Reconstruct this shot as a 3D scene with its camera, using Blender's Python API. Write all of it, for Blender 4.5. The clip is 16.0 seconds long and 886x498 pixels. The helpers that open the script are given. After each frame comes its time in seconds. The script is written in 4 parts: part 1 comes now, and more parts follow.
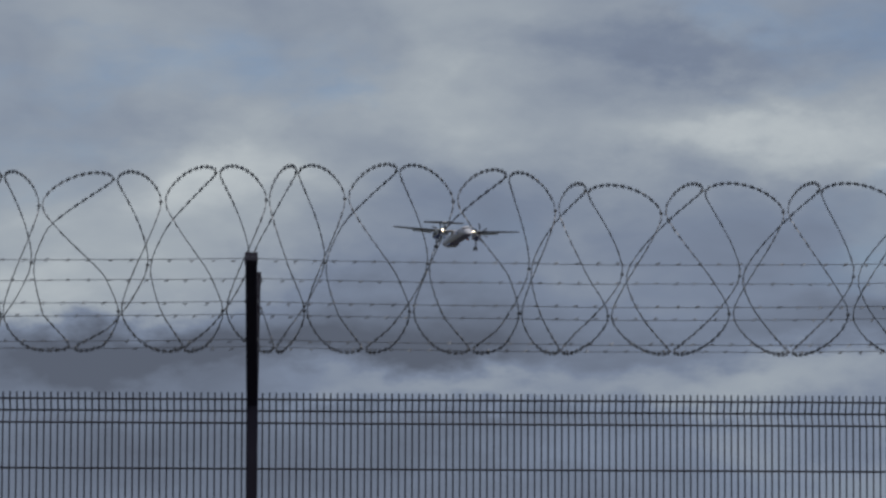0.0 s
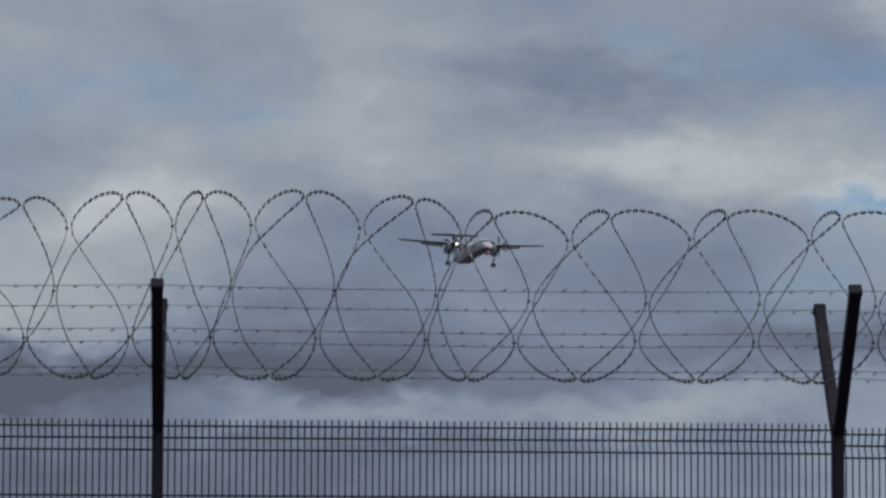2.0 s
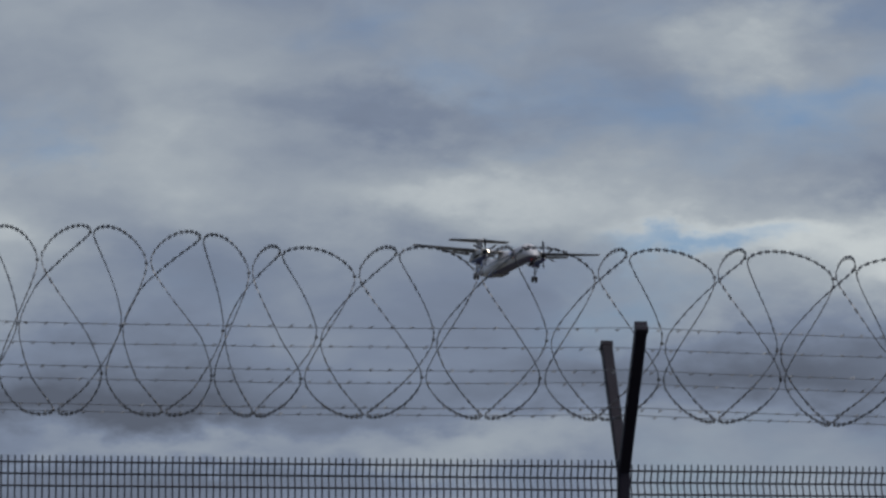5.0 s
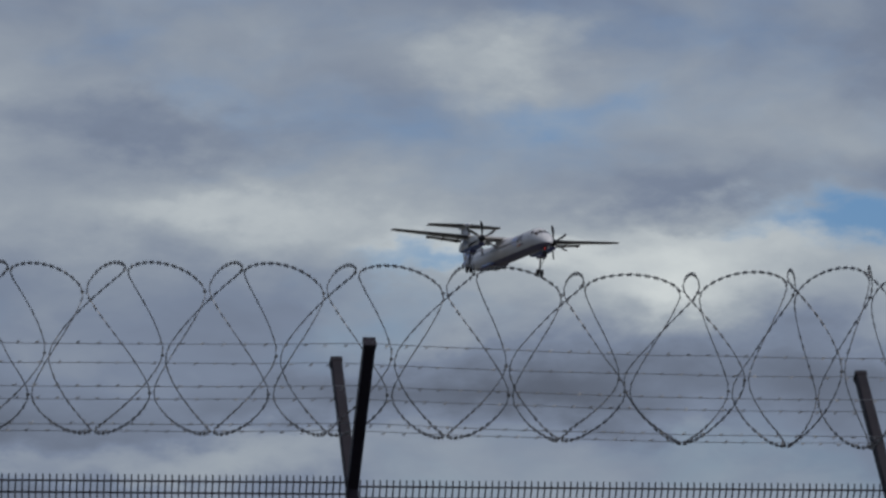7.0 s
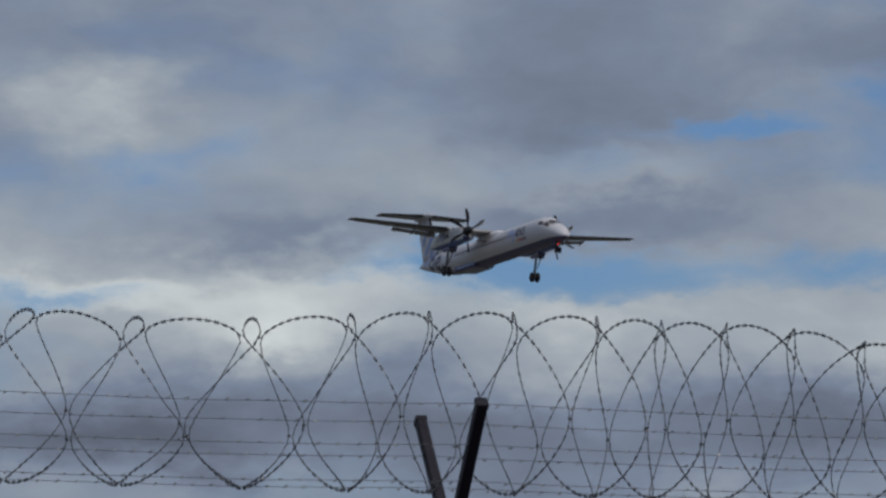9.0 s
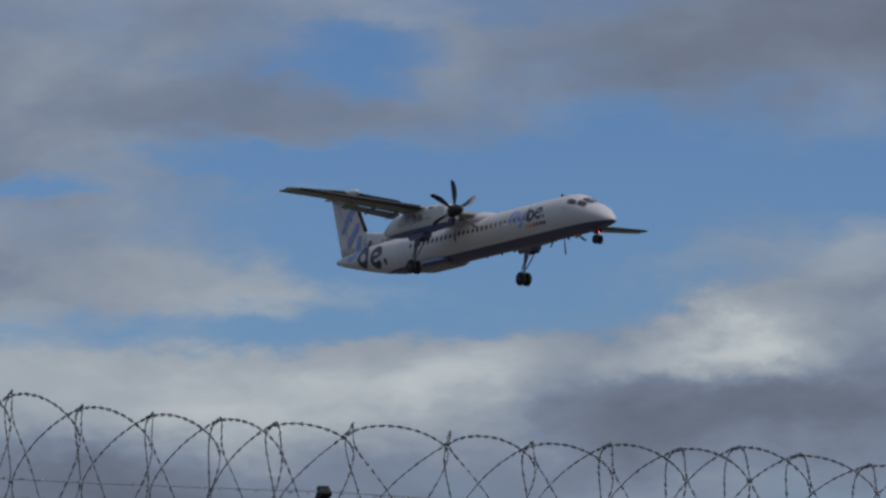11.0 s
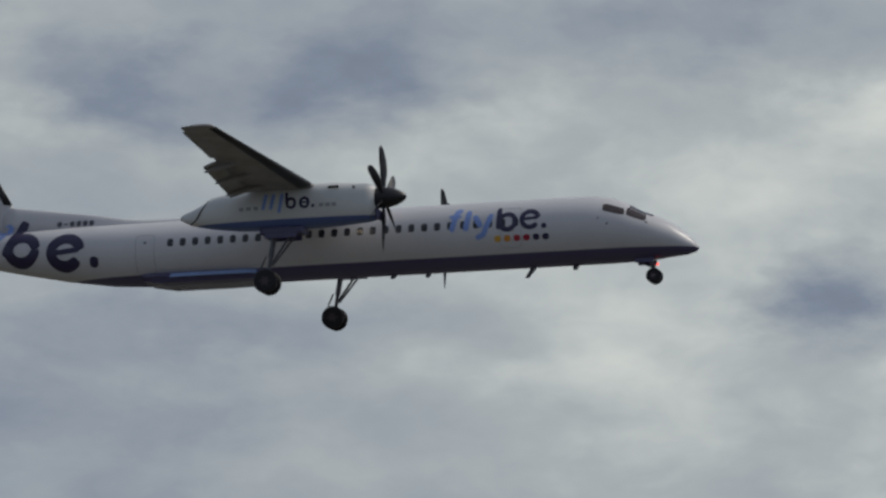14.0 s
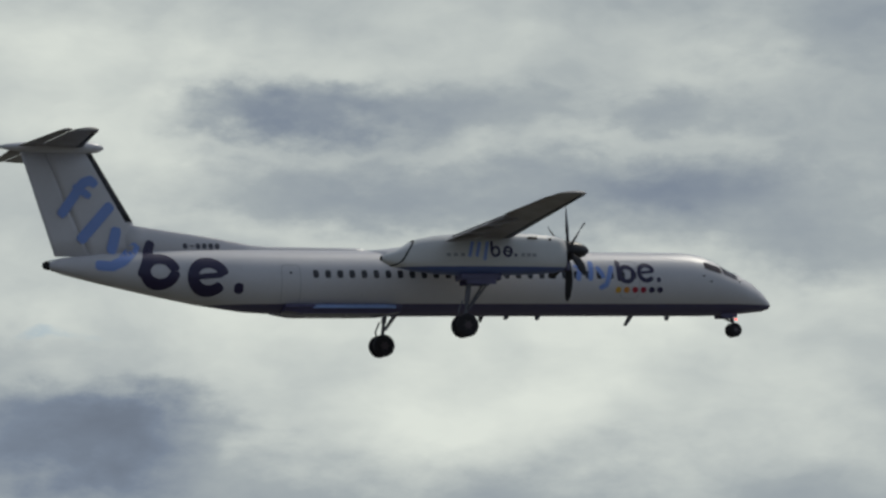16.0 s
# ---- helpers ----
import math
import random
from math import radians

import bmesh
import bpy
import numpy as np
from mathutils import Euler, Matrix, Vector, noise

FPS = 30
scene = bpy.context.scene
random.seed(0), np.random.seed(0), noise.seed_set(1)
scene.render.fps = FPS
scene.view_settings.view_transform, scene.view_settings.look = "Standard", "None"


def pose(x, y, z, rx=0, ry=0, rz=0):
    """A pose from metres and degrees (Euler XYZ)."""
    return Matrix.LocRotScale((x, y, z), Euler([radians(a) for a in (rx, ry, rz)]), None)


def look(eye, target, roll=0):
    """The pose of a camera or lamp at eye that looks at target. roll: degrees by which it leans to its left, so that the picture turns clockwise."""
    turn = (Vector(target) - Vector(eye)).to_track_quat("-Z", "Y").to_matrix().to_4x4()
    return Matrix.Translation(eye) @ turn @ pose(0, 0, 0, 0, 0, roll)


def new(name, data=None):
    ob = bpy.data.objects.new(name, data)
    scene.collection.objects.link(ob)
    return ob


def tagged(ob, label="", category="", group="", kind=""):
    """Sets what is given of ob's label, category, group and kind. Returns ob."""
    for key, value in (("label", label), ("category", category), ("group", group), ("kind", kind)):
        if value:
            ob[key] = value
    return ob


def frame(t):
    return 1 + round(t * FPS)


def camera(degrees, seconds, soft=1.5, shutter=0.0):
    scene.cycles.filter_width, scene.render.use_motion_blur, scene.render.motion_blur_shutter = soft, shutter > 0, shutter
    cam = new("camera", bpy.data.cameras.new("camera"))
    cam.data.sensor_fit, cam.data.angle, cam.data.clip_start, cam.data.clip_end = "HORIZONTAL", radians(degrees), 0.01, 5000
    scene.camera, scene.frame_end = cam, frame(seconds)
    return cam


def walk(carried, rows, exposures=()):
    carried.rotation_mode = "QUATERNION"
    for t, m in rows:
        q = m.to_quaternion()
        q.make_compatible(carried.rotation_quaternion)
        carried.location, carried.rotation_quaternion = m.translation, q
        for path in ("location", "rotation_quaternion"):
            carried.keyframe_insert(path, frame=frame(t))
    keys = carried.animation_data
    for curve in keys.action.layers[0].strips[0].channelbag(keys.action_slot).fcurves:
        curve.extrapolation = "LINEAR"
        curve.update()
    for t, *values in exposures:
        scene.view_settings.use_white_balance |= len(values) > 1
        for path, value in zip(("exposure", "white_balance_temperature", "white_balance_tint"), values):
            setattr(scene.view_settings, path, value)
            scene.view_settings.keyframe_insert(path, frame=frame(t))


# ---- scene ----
cam = camera(12.6, 16.0, soft=2.7)

# the walk: seconds, bearing from +y to the right, tilt up, roll (degrees); the camera is
# swung round at arm's length by somebody turning on the spot
PATH = (
    (0.00, 1.726, 4.996, 0.23),
    (0.50, 1.903, 5.152, 0.04),
    (1.00, 2.272, 5.180, 0.14),
    (1.50, 2.508, 5.073, 0.32),
    (2.00, 2.953, 5.383, 0.24),
    (2.50, 3.246, 5.472, 0.28),
    (3.00, 3.644, 5.609, 0.45),
    (3.50, 4.183, 5.633, 0.47),
    (3.70, 4.445, 5.771, 0.67),
    (4.22, 4.980, 5.829, 0.57),
    (4.75, 5.477, 5.880, 0.33),
    (5.28, 6.047, 5.940, 0.10),
    (5.80, 6.805, 6.021, -0.01),
    (6.00, 7.080, 5.995, 0.17),
    (6.50, 8.130, 6.242, 0.26),
    (7.00, 9.305, 6.137, -0.03),
    (7.50, 10.717, 6.131, -0.08),
    (8.00, 12.063, 6.412, -0.24),
    (8.20, 12.601, 6.454, -0.46),
    (8.72, 14.228, 6.637, -0.42),
    (9.25, 16.046, 6.866, -0.33),
    (9.78, 18.194, 7.114, -0.24),
    (10.30, 20.831, 7.352, -0.20),
    (10.50, 21.994, 7.412, -0.10),
    (11.00, 25.385, 7.591, -0.09),
    (11.50, 29.292, 8.019, -0.28),
    (12.00, 33.873, 8.480, 0.28),
    (12.50, 39.616, 8.565, 1.21),
    (13.00, 46.378, 8.739, 1.48),
    (13.50, 55.457, 8.938, 1.24),
    (14.00, 65.312, 8.741, 1.00),
    (14.50, 76.511, 8.533, 1.08),
    (15.00, 87.061, 7.953, 1.53),
    (15.50, 95.729, 7.126, 0.41),
    (16.00, 103.875, 6.252, 0.10),
)
EYE_Z, REACH = 1.70, 1.362


def swing(bearing, tilt, roll):
    a = radians(bearing)
    return pose(REACH * math.sin(a), REACH * math.cos(a), EYE_Z, 90 + tilt, 0, -bearing) @ pose(0, 0, 0, 0, 0, roll)


walk(cam, [(t, swing(b, e, r)) for t, b, e, r in PATH],
     [(0, 0, 6500, 10), (12.8, 0, 6500, 10), (13.5, 0.02, 6700, 8), (14.2, 0.12, 6950, 8), (15.4, 0.12, 7000, 8), (16.0, 0.03, 6850, 6)])

# ---- light: a broken overcast sky with a veiled sun ----
SUN_AZ, SUN_EL = 142.0, 52.0
sun = new("sun", bpy.data.lights.new("sun", "SUN"))
sun.data.energy, sun.data.angle, sun.data.color = 1.5, radians(12), (1.0, 0.95, 0.88)
sun.matrix_world = look((0, 0, 50), (-50 * math.sin(radians(SUN_AZ)) * math.cos(radians(SUN_EL)),
                                     -50 * math.cos(radians(SUN_AZ)) * math.cos(radians(SUN_EL)),
                                     50 - 50 * math.sin(radians(SUN_EL))))

# clouds: bearing, height, half width, half height (degrees), more cover, more brightness
SKY_0 = (
    (3.47, 5.73, 18.35, 7.06, 0.10, 0.10),
    (-2.16, 1.84, 11.29, 2.40, 0.30, -0.30),
    (-0.60, 8.05, 12.71, 3.11, 0.15, 0.06),
    (1.77, 7.06, 1.98, 1.20, 0.20, 0.19),
    (-1.23, 6.19, 2.68, 0.99, 0.20, 0.21),
    (-2.19, 5.06, 3.95, 1.69, 0.20, 0.18),
    (-4.35, 4.31, 1.98, 0.99, 0.20, 0.17),
    (5.50, 6.62, 4.52, 0.99, 0.20, 0.14),
    (-2.57, 3.45, 5.93, 0.85, 0.20, -0.36),
    (1.46, 3.79, 4.24, 0.99, 0.20, -0.28),
    (-0.24, 4.35, 2.40, 0.99, 0.10, -0.15),
    (0.65, 3.13, 3.25, 0.56, 0.20, 0.35),
    (3.48, 3.14, 3.25, 0.56, 0.20, 0.28),
    (6.30, 3.24, 2.82, 0.64, 0.20, 0.35),
    (-2.62, 7.55, 3.95, 0.99, -0.25, 0.00),
    (7.12, 7.89, 3.67, 1.27, -0.25, 0.00),
)
SKY_1 = (
    (0.39, 7.09, 1.55, 0.85, -0.25, 0.00),
    (9.97, 8.79, 1.55, 0.85, 0.10, 0.17),
    (5.11, 7.82, 3.81, 0.64, 0.15, -0.07),
    (9.81, 6.10, 2.82, 0.40, -0.35, 0.10),
    (8.62, 7.68, 14.12, 7.06, 0.00, 0.01),
    (3.47, 4.19, 6.78, 5.08, 0.10, -0.20),
    (10.33, 8.80, 1.84, 0.85, 0.05, 0.11),
    (11.47, 7.95, 2.12, 0.56, -0.20, 0.07),
    (5.37, 7.90, 3.11, 0.64, 0.10, -0.13),
    (12.68, 6.90, 2.40, 0.56, 0.15, -0.13),
    (14.46, 6.52, 3.95, 0.54, -0.30, 0.10),
    (13.08, 5.73, 4.52, 0.99, 0.30, 0.15),
    (6.19, 6.70, 3.39, 0.64, 0.20, 0.13),
    (11.05, 4.05, 6.35, 0.85, 0.20, -0.20),
    (5.40, 3.24, 5.65, 0.85, 0.20, -0.15),
    (9.08, 9.54, 8.47, 3.67, 0.00, -0.05),
)
SKY_2 = (
    (13.54, 6.37, 9.88, 4.66, 0.00, 0.04),
    (17.45, 7.85, 2.82, 0.45, -0.25, 0.07),
    (18.01, 7.44, 2.40, 0.56, 0.25, -0.12),
    (16.82, 8.82, 3.81, 0.99, 0.10, -0.10),
    (10.13, 6.07, 3.67, 0.40, -0.25, 0.10),
    (15.57, 6.51, 3.11, 0.56, -0.20, 0.07),
    (12.72, 5.61, 3.11, 0.78, 0.40, 0.21),
    (16.77, 5.65, 2.40, 0.78, 0.40, 0.20),
    (11.90, 4.37, 6.07, 0.99, 0.20, -0.22),
    (19.07, 8.39, 2.12, 0.37, -0.60, 0.10),
    (17.46, 7.65, 2.68, 0.45, -0.15, 0.05),
    (23.18, 8.79, 2.40, 0.56, -0.60, 0.10),
    (24.00, 10.44, 2.40, 0.71, -0.50, 0.00),
    (25.60, 7.68, 5.36, 2.82, -0.80, 0.05),
    (17.87, 6.13, 6.07, 0.92, -0.55, 0.10),
    (22.35, 6.54, 4.24, 0.71, -0.60, 0.05),
)
SKY_3 = (
    (17.04, 9.58, 5.08, 1.98, 0.20, -0.08),
    (21.55, 9.49, 5.93, 0.92, 0.20, -0.12),
    (17.46, 7.01, 4.52, 0.78, 0.20, -0.17),
    (21.54, 5.37, 5.93, 1.55, 1.00, 0.26),
    (17.07, 4.92, 3.67, 1.13, 0.90, 0.15),
    (25.98, 5.51, 3.81, 1.20, 1.00, 0.24),
    (19.92, 4.25, 7.34, 0.99, 0.70, -0.30),
    (29.53, 6.31, 2.96, 0.78, 0.80, 0.28),
    (31.12, 5.61, 3.25, 1.55, 0.80, -0.30),
    (27.91, 5.06, 3.11, 1.27, 0.60, -0.35),
    (33.88, 10.12, 14.12, 4.66, -0.45, -0.05),
    (29.45, 6.09, 2.26, 0.64, 0.80, 0.20),
    (32.42, 6.52, 1.27, 0.64, 0.70, 0.20),
    (36.44, 6.80, 3.67, 0.78, 0.80, 0.20),
    (34.83, 5.64, 9.18, 1.69, 0.80, -0.12),
    (39.51, 7.11, 1.84, 1.06, 0.80, -0.15),
)
SKY_4 = (
    (29.96, 10.21, 4.52, 1.55, 0.30, -0.12),
    (36.45, 10.43, 4.52, 1.27, 0.25, -0.12),
    (34.83, 8.14, 9.88, 1.27, -0.50, 0.00),
    (43.80, 9.77, 2.12, 1.06, 1.00, 0.35),
    (45.42, 10.10, 1.84, 0.99, 0.90, 0.30),
    (44.62, 8.73, 3.67, 1.34, 1.00, -0.25),
    (41.40, 7.07, 4.52, 0.92, 0.90, 0.10),
    (36.55, 6.48, 4.52, 0.78, 0.80, 0.10),
    (43.03, 5.97, 4.52, 0.92, 0.80, 0.12),
    (44.65, 5.52, 4.24, 0.85, 0.60, -0.12),
    (38.05, 11.28, 8.47, 2.54, -0.50, -0.05),
    (50.97, 9.32, 4.66, 3.11, 0.50, -0.14),
    (50.53, 11.73, 3.67, 1.55, 1.00, 0.30),
    (50.14, 10.44, 3.11, 1.27, 1.00, -0.10),
    (45.32, 7.43, 3.81, 0.92, 0.80, -0.25),
    (48.98, 7.11, 4.52, 0.92, 0.80, -0.12),
)
SKY_5 = (
    (50.59, 7.79, 2.96, 0.56, 0.60, 0.05),
    (57.20, 9.87, 12.71, 7.34, 0.30, 0.11),
    (49.83, 10.71, 3.67, 2.82, 0.40, -0.08),
    (54.70, 11.99, 7.34, 0.71, 1.00, 0.26),
    (50.25, 10.25, 1.98, 1.27, 0.50, -0.10),
    (59.23, 10.86, 2.26, 1.55, 0.60, 0.20),
    (61.10, 10.79, 1.55, 1.27, 0.60, -0.22),
    (54.69, 12.56, 7.34, 0.40, -1.00, 0.00),
    (54.80, 7.64, 5.93, 0.85, 0.60, 0.05),
    (54.84, 6.03, 8.47, 1.41, 0.70, -0.10),
    (68.29, 8.95, 11.29, 7.91, 0.30, 0.17),
    (59.67, 11.26, 1.98, 0.99, 0.40, -0.22),
    (64.58, 11.40, 3.25, 1.27, 0.50, -0.18),
    (69.08, 11.69, 3.95, 0.99, 0.50, -0.18),
    (62.21, 7.64, 6.35, 0.99, 0.50, -0.18),
    (70.97, 7.92, 1.69, 1.27, 0.50, -0.18),
)
SKY_6 = (
    (67.07, 9.10, 7.06, 1.69, 0.70, 0.00),
    (77.24, 11.70, 3.11, 0.85, -0.80, -0.10),
    (79.05, 11.36, 1.98, 0.59, -0.80, -0.10),
    (82.32, 9.97, 1.98, 0.78, -0.80, -0.10),
    (74.14, 10.75, 4.66, 1.84, 0.60, 0.18),
    (81.09, 11.41, 1.55, 0.78, 0.50, 0.20),
    (79.07, 9.55, 4.66, 0.99, 0.60, 0.20),
    (72.17, 8.60, 4.24, 1.13, 0.40, -0.10),
    (76.68, 6.45, 11.29, 2.12, 0.80, 0.00),
    (86.31, 10.44, 12.71, 2.82, -0.10, -0.10),
    (86.32, 10.12, 5.36, 1.55, -1.00, 0.00),
    (82.48, 10.15, 2.26, 0.64, -0.60, 0.00),
    (93.08, 10.09, 1.69, 0.64, -1.00, 0.00),
    (81.86, 9.24, 3.11, 0.85, 0.80, 0.25),
    (85.09, 9.96, 1.27, 0.64, 0.60, 0.20),
    (82.44, 11.11, 2.54, 0.64, 0.80, 0.20),
)
SKY_7 = (
    (90.80, 10.70, 2.82, 1.13, 0.40, 0.20),
    (87.25, 5.87, 12.71, 2.54, 0.80, 0.05),
    (92.98, 10.17, 2.82, 0.71, -0.35, -0.15),
    (89.82, 9.94, 0.99, 0.56, -0.50, 0.00),
    (97.49, 5.13, 2.40, 0.31, -0.50, 0.05),
    (100.31, 6.02, 2.40, 0.56, 0.30, -0.12),
    (99.51, 8.03, 7.06, 8.47, 0.20, 0.08),
    (101.45, 8.27, 1.98, 0.64, 0.30, -0.24),
    (96.69, 3.88, 2.40, 0.45, 0.30, -0.06),
    (99.51, 3.93, 3.11, 0.49, 0.30, -0.12),
    (95.85, 8.67, 9.88, 2.12, 0.70, 0.15),
    (90.53, 7.62, 40.94, 9.88, 0.50, 0.34),
    (108.85, 4.56, 11.29, 4.94, 0.30, 0.20),
    (107.26, 9.15, 9.88, 3.11, 0.30, 0.14),
    (102.38, 8.11, 3.81, 0.54, 0.30, -0.25),
    (106.85, 8.19, 2.40, 0.64, 0.30, -0.22),
)
SKY_8 = (
    (102.38, 7.14, 3.81, 0.78, 0.30, -0.26),
    (107.65, 7.14, 3.81, 0.78, 0.30, -0.25),
    (109.28, 9.37, 2.40, 0.99, 0.30, -0.18),
    (108.86, 6.33, 2.82, 0.85, 0.30, -0.20),
    (98.94, 3.50, 3.39, 1.06, 0.40, -0.45),
    (98.20, 5.02, 1.69, 0.45, -0.40, 0.00),
    (104.82, 5.29, 9.88, 3.11, 0.80, 0.15),
)
# thin veils, gaps and shaded bases over the whole sweep, bar the first row
SKY_9 = (
    # unseen dark cloud outside the sweep, added to dim the aircraft's near side
    (-80.00, 32.00, 78.00, 58.00, 0.40, -0.20),
    (-3.00, 3.60, 2.60, 0.60, 0.10, -0.24),
    (3.10, 2.10, 2.20, 0.80, 0.10, 0.22),
    (7.50, 3.90, 2.50, 0.70, 0.00, -0.12),
    (9.50, 4.10, 3.50, 0.70, 0.10, -0.12),
    (12.00, 6.35, 7.00, 0.70, 0.24, 0.16),
    (16.00, 3.50, 3.50, 1.00, 0.10, -0.22),
    (17.20, 7.60, 2.20, 0.80, 0.20, 0.00),
    (22.00, 7.10, 7.00, 1.10, 0.22, 0.14),
    (24.50, 7.10, 3.60, 0.90, 0.25, 0.14),
    (26.50, 10.11, 4.00, 1.20, 0.30, -0.05),
    (31.46, 10.95, 5.00, 1.50, 0.50, -0.12),
    (32.15, 5.87, 2.60, 0.80, 0.00, 0.16),
    (33.00, 7.60, 8.00, 1.00, 0.18, 0.14),
    (38.42, 10.58, 3.00, 0.90, 0.40, -0.10),
)
SKY_10 = (
    (40.00, 8.00, 5.00, 0.90, 0.14, 0.10),
    (40.82, 9.58, 1.90, 1.60, -0.70, 0.00),
    (41.50, 6.30, 3.50, 1.20, 0.00, -0.10),
    (44.60, 11.20, 4.60, 1.70, -1.10, 0.00),
    (50.92, 9.48, 2.80, 1.40, 0.20, -0.12),
    (51.20, 8.80, 2.40, 1.20, 0.00, -0.12),
    (61.00, 6.30, 3.00, 1.00, 0.00, -0.10),
    (63.80, 10.90, 2.40, 1.00, 0.00, -0.16),
    (70.90, 7.90, 2.00, 0.90, 0.00, -0.22),
    (84.50, 10.70, 2.60, 0.80, -0.20, -0.30),
    (86.50, 10.60, 5.50, 1.80, 0.15, -0.20),
    (87.00, 11.10, 4.20, 1.40, -0.40, -0.40),
    (92.00, 10.40, 1.80, 0.50, -0.60, 0.00),
    (103.92, 3.68, 6.50, 1.30, 0.10, 0.16),
    (106.12, 6.88, 4.60, 0.90, 0.10, -0.20),
)
SKY = SKY_9 + SKY_10 + SKY_0 + SKY_1 + SKY_2 + SKY_3 + SKY_4 + SKY_5 + SKY_6 + SKY_7 + SKY_8


def sky_world():
    w = bpy.data.worlds.new("sky")
    scene.world = w
    w.use_nodes = True
    nt = w.node_tree
    nt.nodes.clear()
    L = nt.links.new

    def node(kind, **kw):
        n = nt.nodes.new(kind)
        for k, v in kw.items():
            if k == "op":
                n.operation = v
        return n

    def put(n, i, v):
        if isinstance(v, (int, float, tuple)):
            n.inputs[i].default_value = v
        else:
            L(v, n.inputs[i])

    def math_(op, a, b=0.0, c=0.0):
        n = node("ShaderNodeMath", op=op)
        put(n, 0, a), put(n, 1, b), put(n, 2, c)
        return n.outputs[0]

    def vec(op, a, b=(0, 0, 0), c=(0, 0, 0)):
        n = node("ShaderNodeVectorMath", op=op)
        put(n, 0, a), put(n, 1, b)
        if op == "MULTIPLY_ADD":
            put(n, 2, c)
        return n.outputs[1] if op == "LENGTH" else n.outputs[0]

    def fbm(v, scale, detail, rough, colour=False):
        n = node("ShaderNodeTexNoise")
        n.inputs["Scale"].default_value = scale
        n.inputs["Detail"].default_value = detail
        n.inputs["Roughness"].default_value = rough
        L(v, n.inputs["Vector"])
        return n.outputs["Color" if colour else "Fac"]

    def mix(f, a, b):
        n = node("ShaderNodeMix")
        n.data_type = "RGBA"
        for i, v in ((0, f), (6, a), (7, b)):
            put(n, i, v)
        return n.outputs[2]

    co = node("ShaderNodeTexCoord").outputs["Generated"]
    sep = node("ShaderNodeSeparateXYZ")
    L(co, sep.inputs[0])
    az = math_("MULTIPLY", math_("ARCTAN2", sep.outputs[0], sep.outputs[1]), 57.29578)
    el = math_("MULTIPLY", math_("ARCSINE", sep.outputs[2]), 57.29578)
    comb = node("ShaderNodeCombineXYZ")
    L(az, comb.inputs[0]), L(el, comb.inputs[1])
    ang = comb.outputs[0]
    flat = vec("MULTIPLY", ang, (1.0, 2.0, 1.0))
    # ragged edges: the plan of the clouds is pushed about by turbulence
    w1 = vec("MULTIPLY_ADD", vec("SUBTRACT", fbm(flat, 0.35, 3, 0.55, True), (0.5, 0.5, 0.5)), (3.2, 1.5, 0), ang)
    w2 = vec("MULTIPLY_ADD", vec("SUBTRACT", fbm(flat, 1.6, 5, 0.62, True), (0.5, 0.5, 0.5)), (1.1, 0.7, 0), w1)
    half = vec("MULTIPLY_ADD", w1, (0.5, 0.5, 0.5), vec("MULTIPLY", ang, (0.5, 0.5, 0.5)))
    acc = None
    for a, e, ra, re, dc, db in SKY:
        shift = vec("MULTIPLY_ADD", acc, (1e-7, 1e-7, 0), (-a / ra, -e / re, 0)) if acc else (-a / ra, -e / re, 0)
        q = vec("MULTIPLY_ADD", w2, (1 / ra, 1 / re, 0), shift)
        m = node("ShaderNodeMapRange")
        m.interpolation_type = "SMOOTHSTEP"
        L(vec("LENGTH", q), m.inputs["Value"])
        for k, v in (("From Min", 1.0), ("From Max", 0.0), ("To Min", 0.0), ("To Max", 1.0)):
            m.inputs[k].default_value = v
        acc = vec("MULTIPLY_ADD", m.outputs[0], (dc, db, 0), acc if acc else (0, 0, 0))
    s = node("ShaderNodeSeparateXYZ")
    L(acc, s.inputs[0])
    n1 = math_("SUBTRACT", fbm(vec("MULTIPLY", half, (0.75, 1.35, 1.0)), 0.5, 6, 0.52), 0.5)
    n2 = math_("SUBTRACT", fbm(vec("MULTIPLY", half, (1.0, 2.4, 1.0)), 0.30, 6, 0.56), 0.5)
    cover = math_("ADD", s.outputs[0], math_("MULTIPLY_ADD", n2, 0.9, 0.68))
    bright = math_("ADD", s.outputs[1], math_("MULTIPLY_ADD", n1, 0.52, 0.42))
    soft = node("ShaderNodeMapRange")
    soft.interpolation_type = "SMOOTHSTEP"
    L(cover, soft.inputs["Value"])
    soft.inputs["From Min"].default_value, soft.inputs["From Max"].default_value = 0.16, 0.84
    ramp = node("ShaderNodeValToRGB")
    L(bright, ramp.inputs[0])
    els = ramp.color_ramp.elements
    els[0].position, els[0].color = 0.0, CLOUD_DARK
    els[1].position, els[1].color = 1.0, CLOUD_BRIGHT
    for at, colour in ((0.35, CLOUD_MID), (0.66, CLOUD_PALE)):
        els.new(at).color = colour
    sky = node("ShaderNodeTexSky")
    sky.sky_type, sky.sun_disc = "NISHITA", False
    sky.sun_elevation, sky.sun_rotation = radians(SUN_EL), radians(SUN_AZ)
    # a little haze is taken out of the low sky, which the clouds' shade keeps deep blue
    blue = vec("MULTIPLY", sky.outputs[0], SKY_TINT)
    cloud = vec("MULTIPLY", ramp.outputs[0], (10.0, 10.0, 10.0))
    bg = node("ShaderNodeBackground")
    L(mix(soft.outputs[0], blue, cloud), bg.inputs[0])
    bg.inputs[1].default_value = 0.1
    out = node("ShaderNodeOutputWorld")
    L(bg.outputs[0], out.inputs[0])


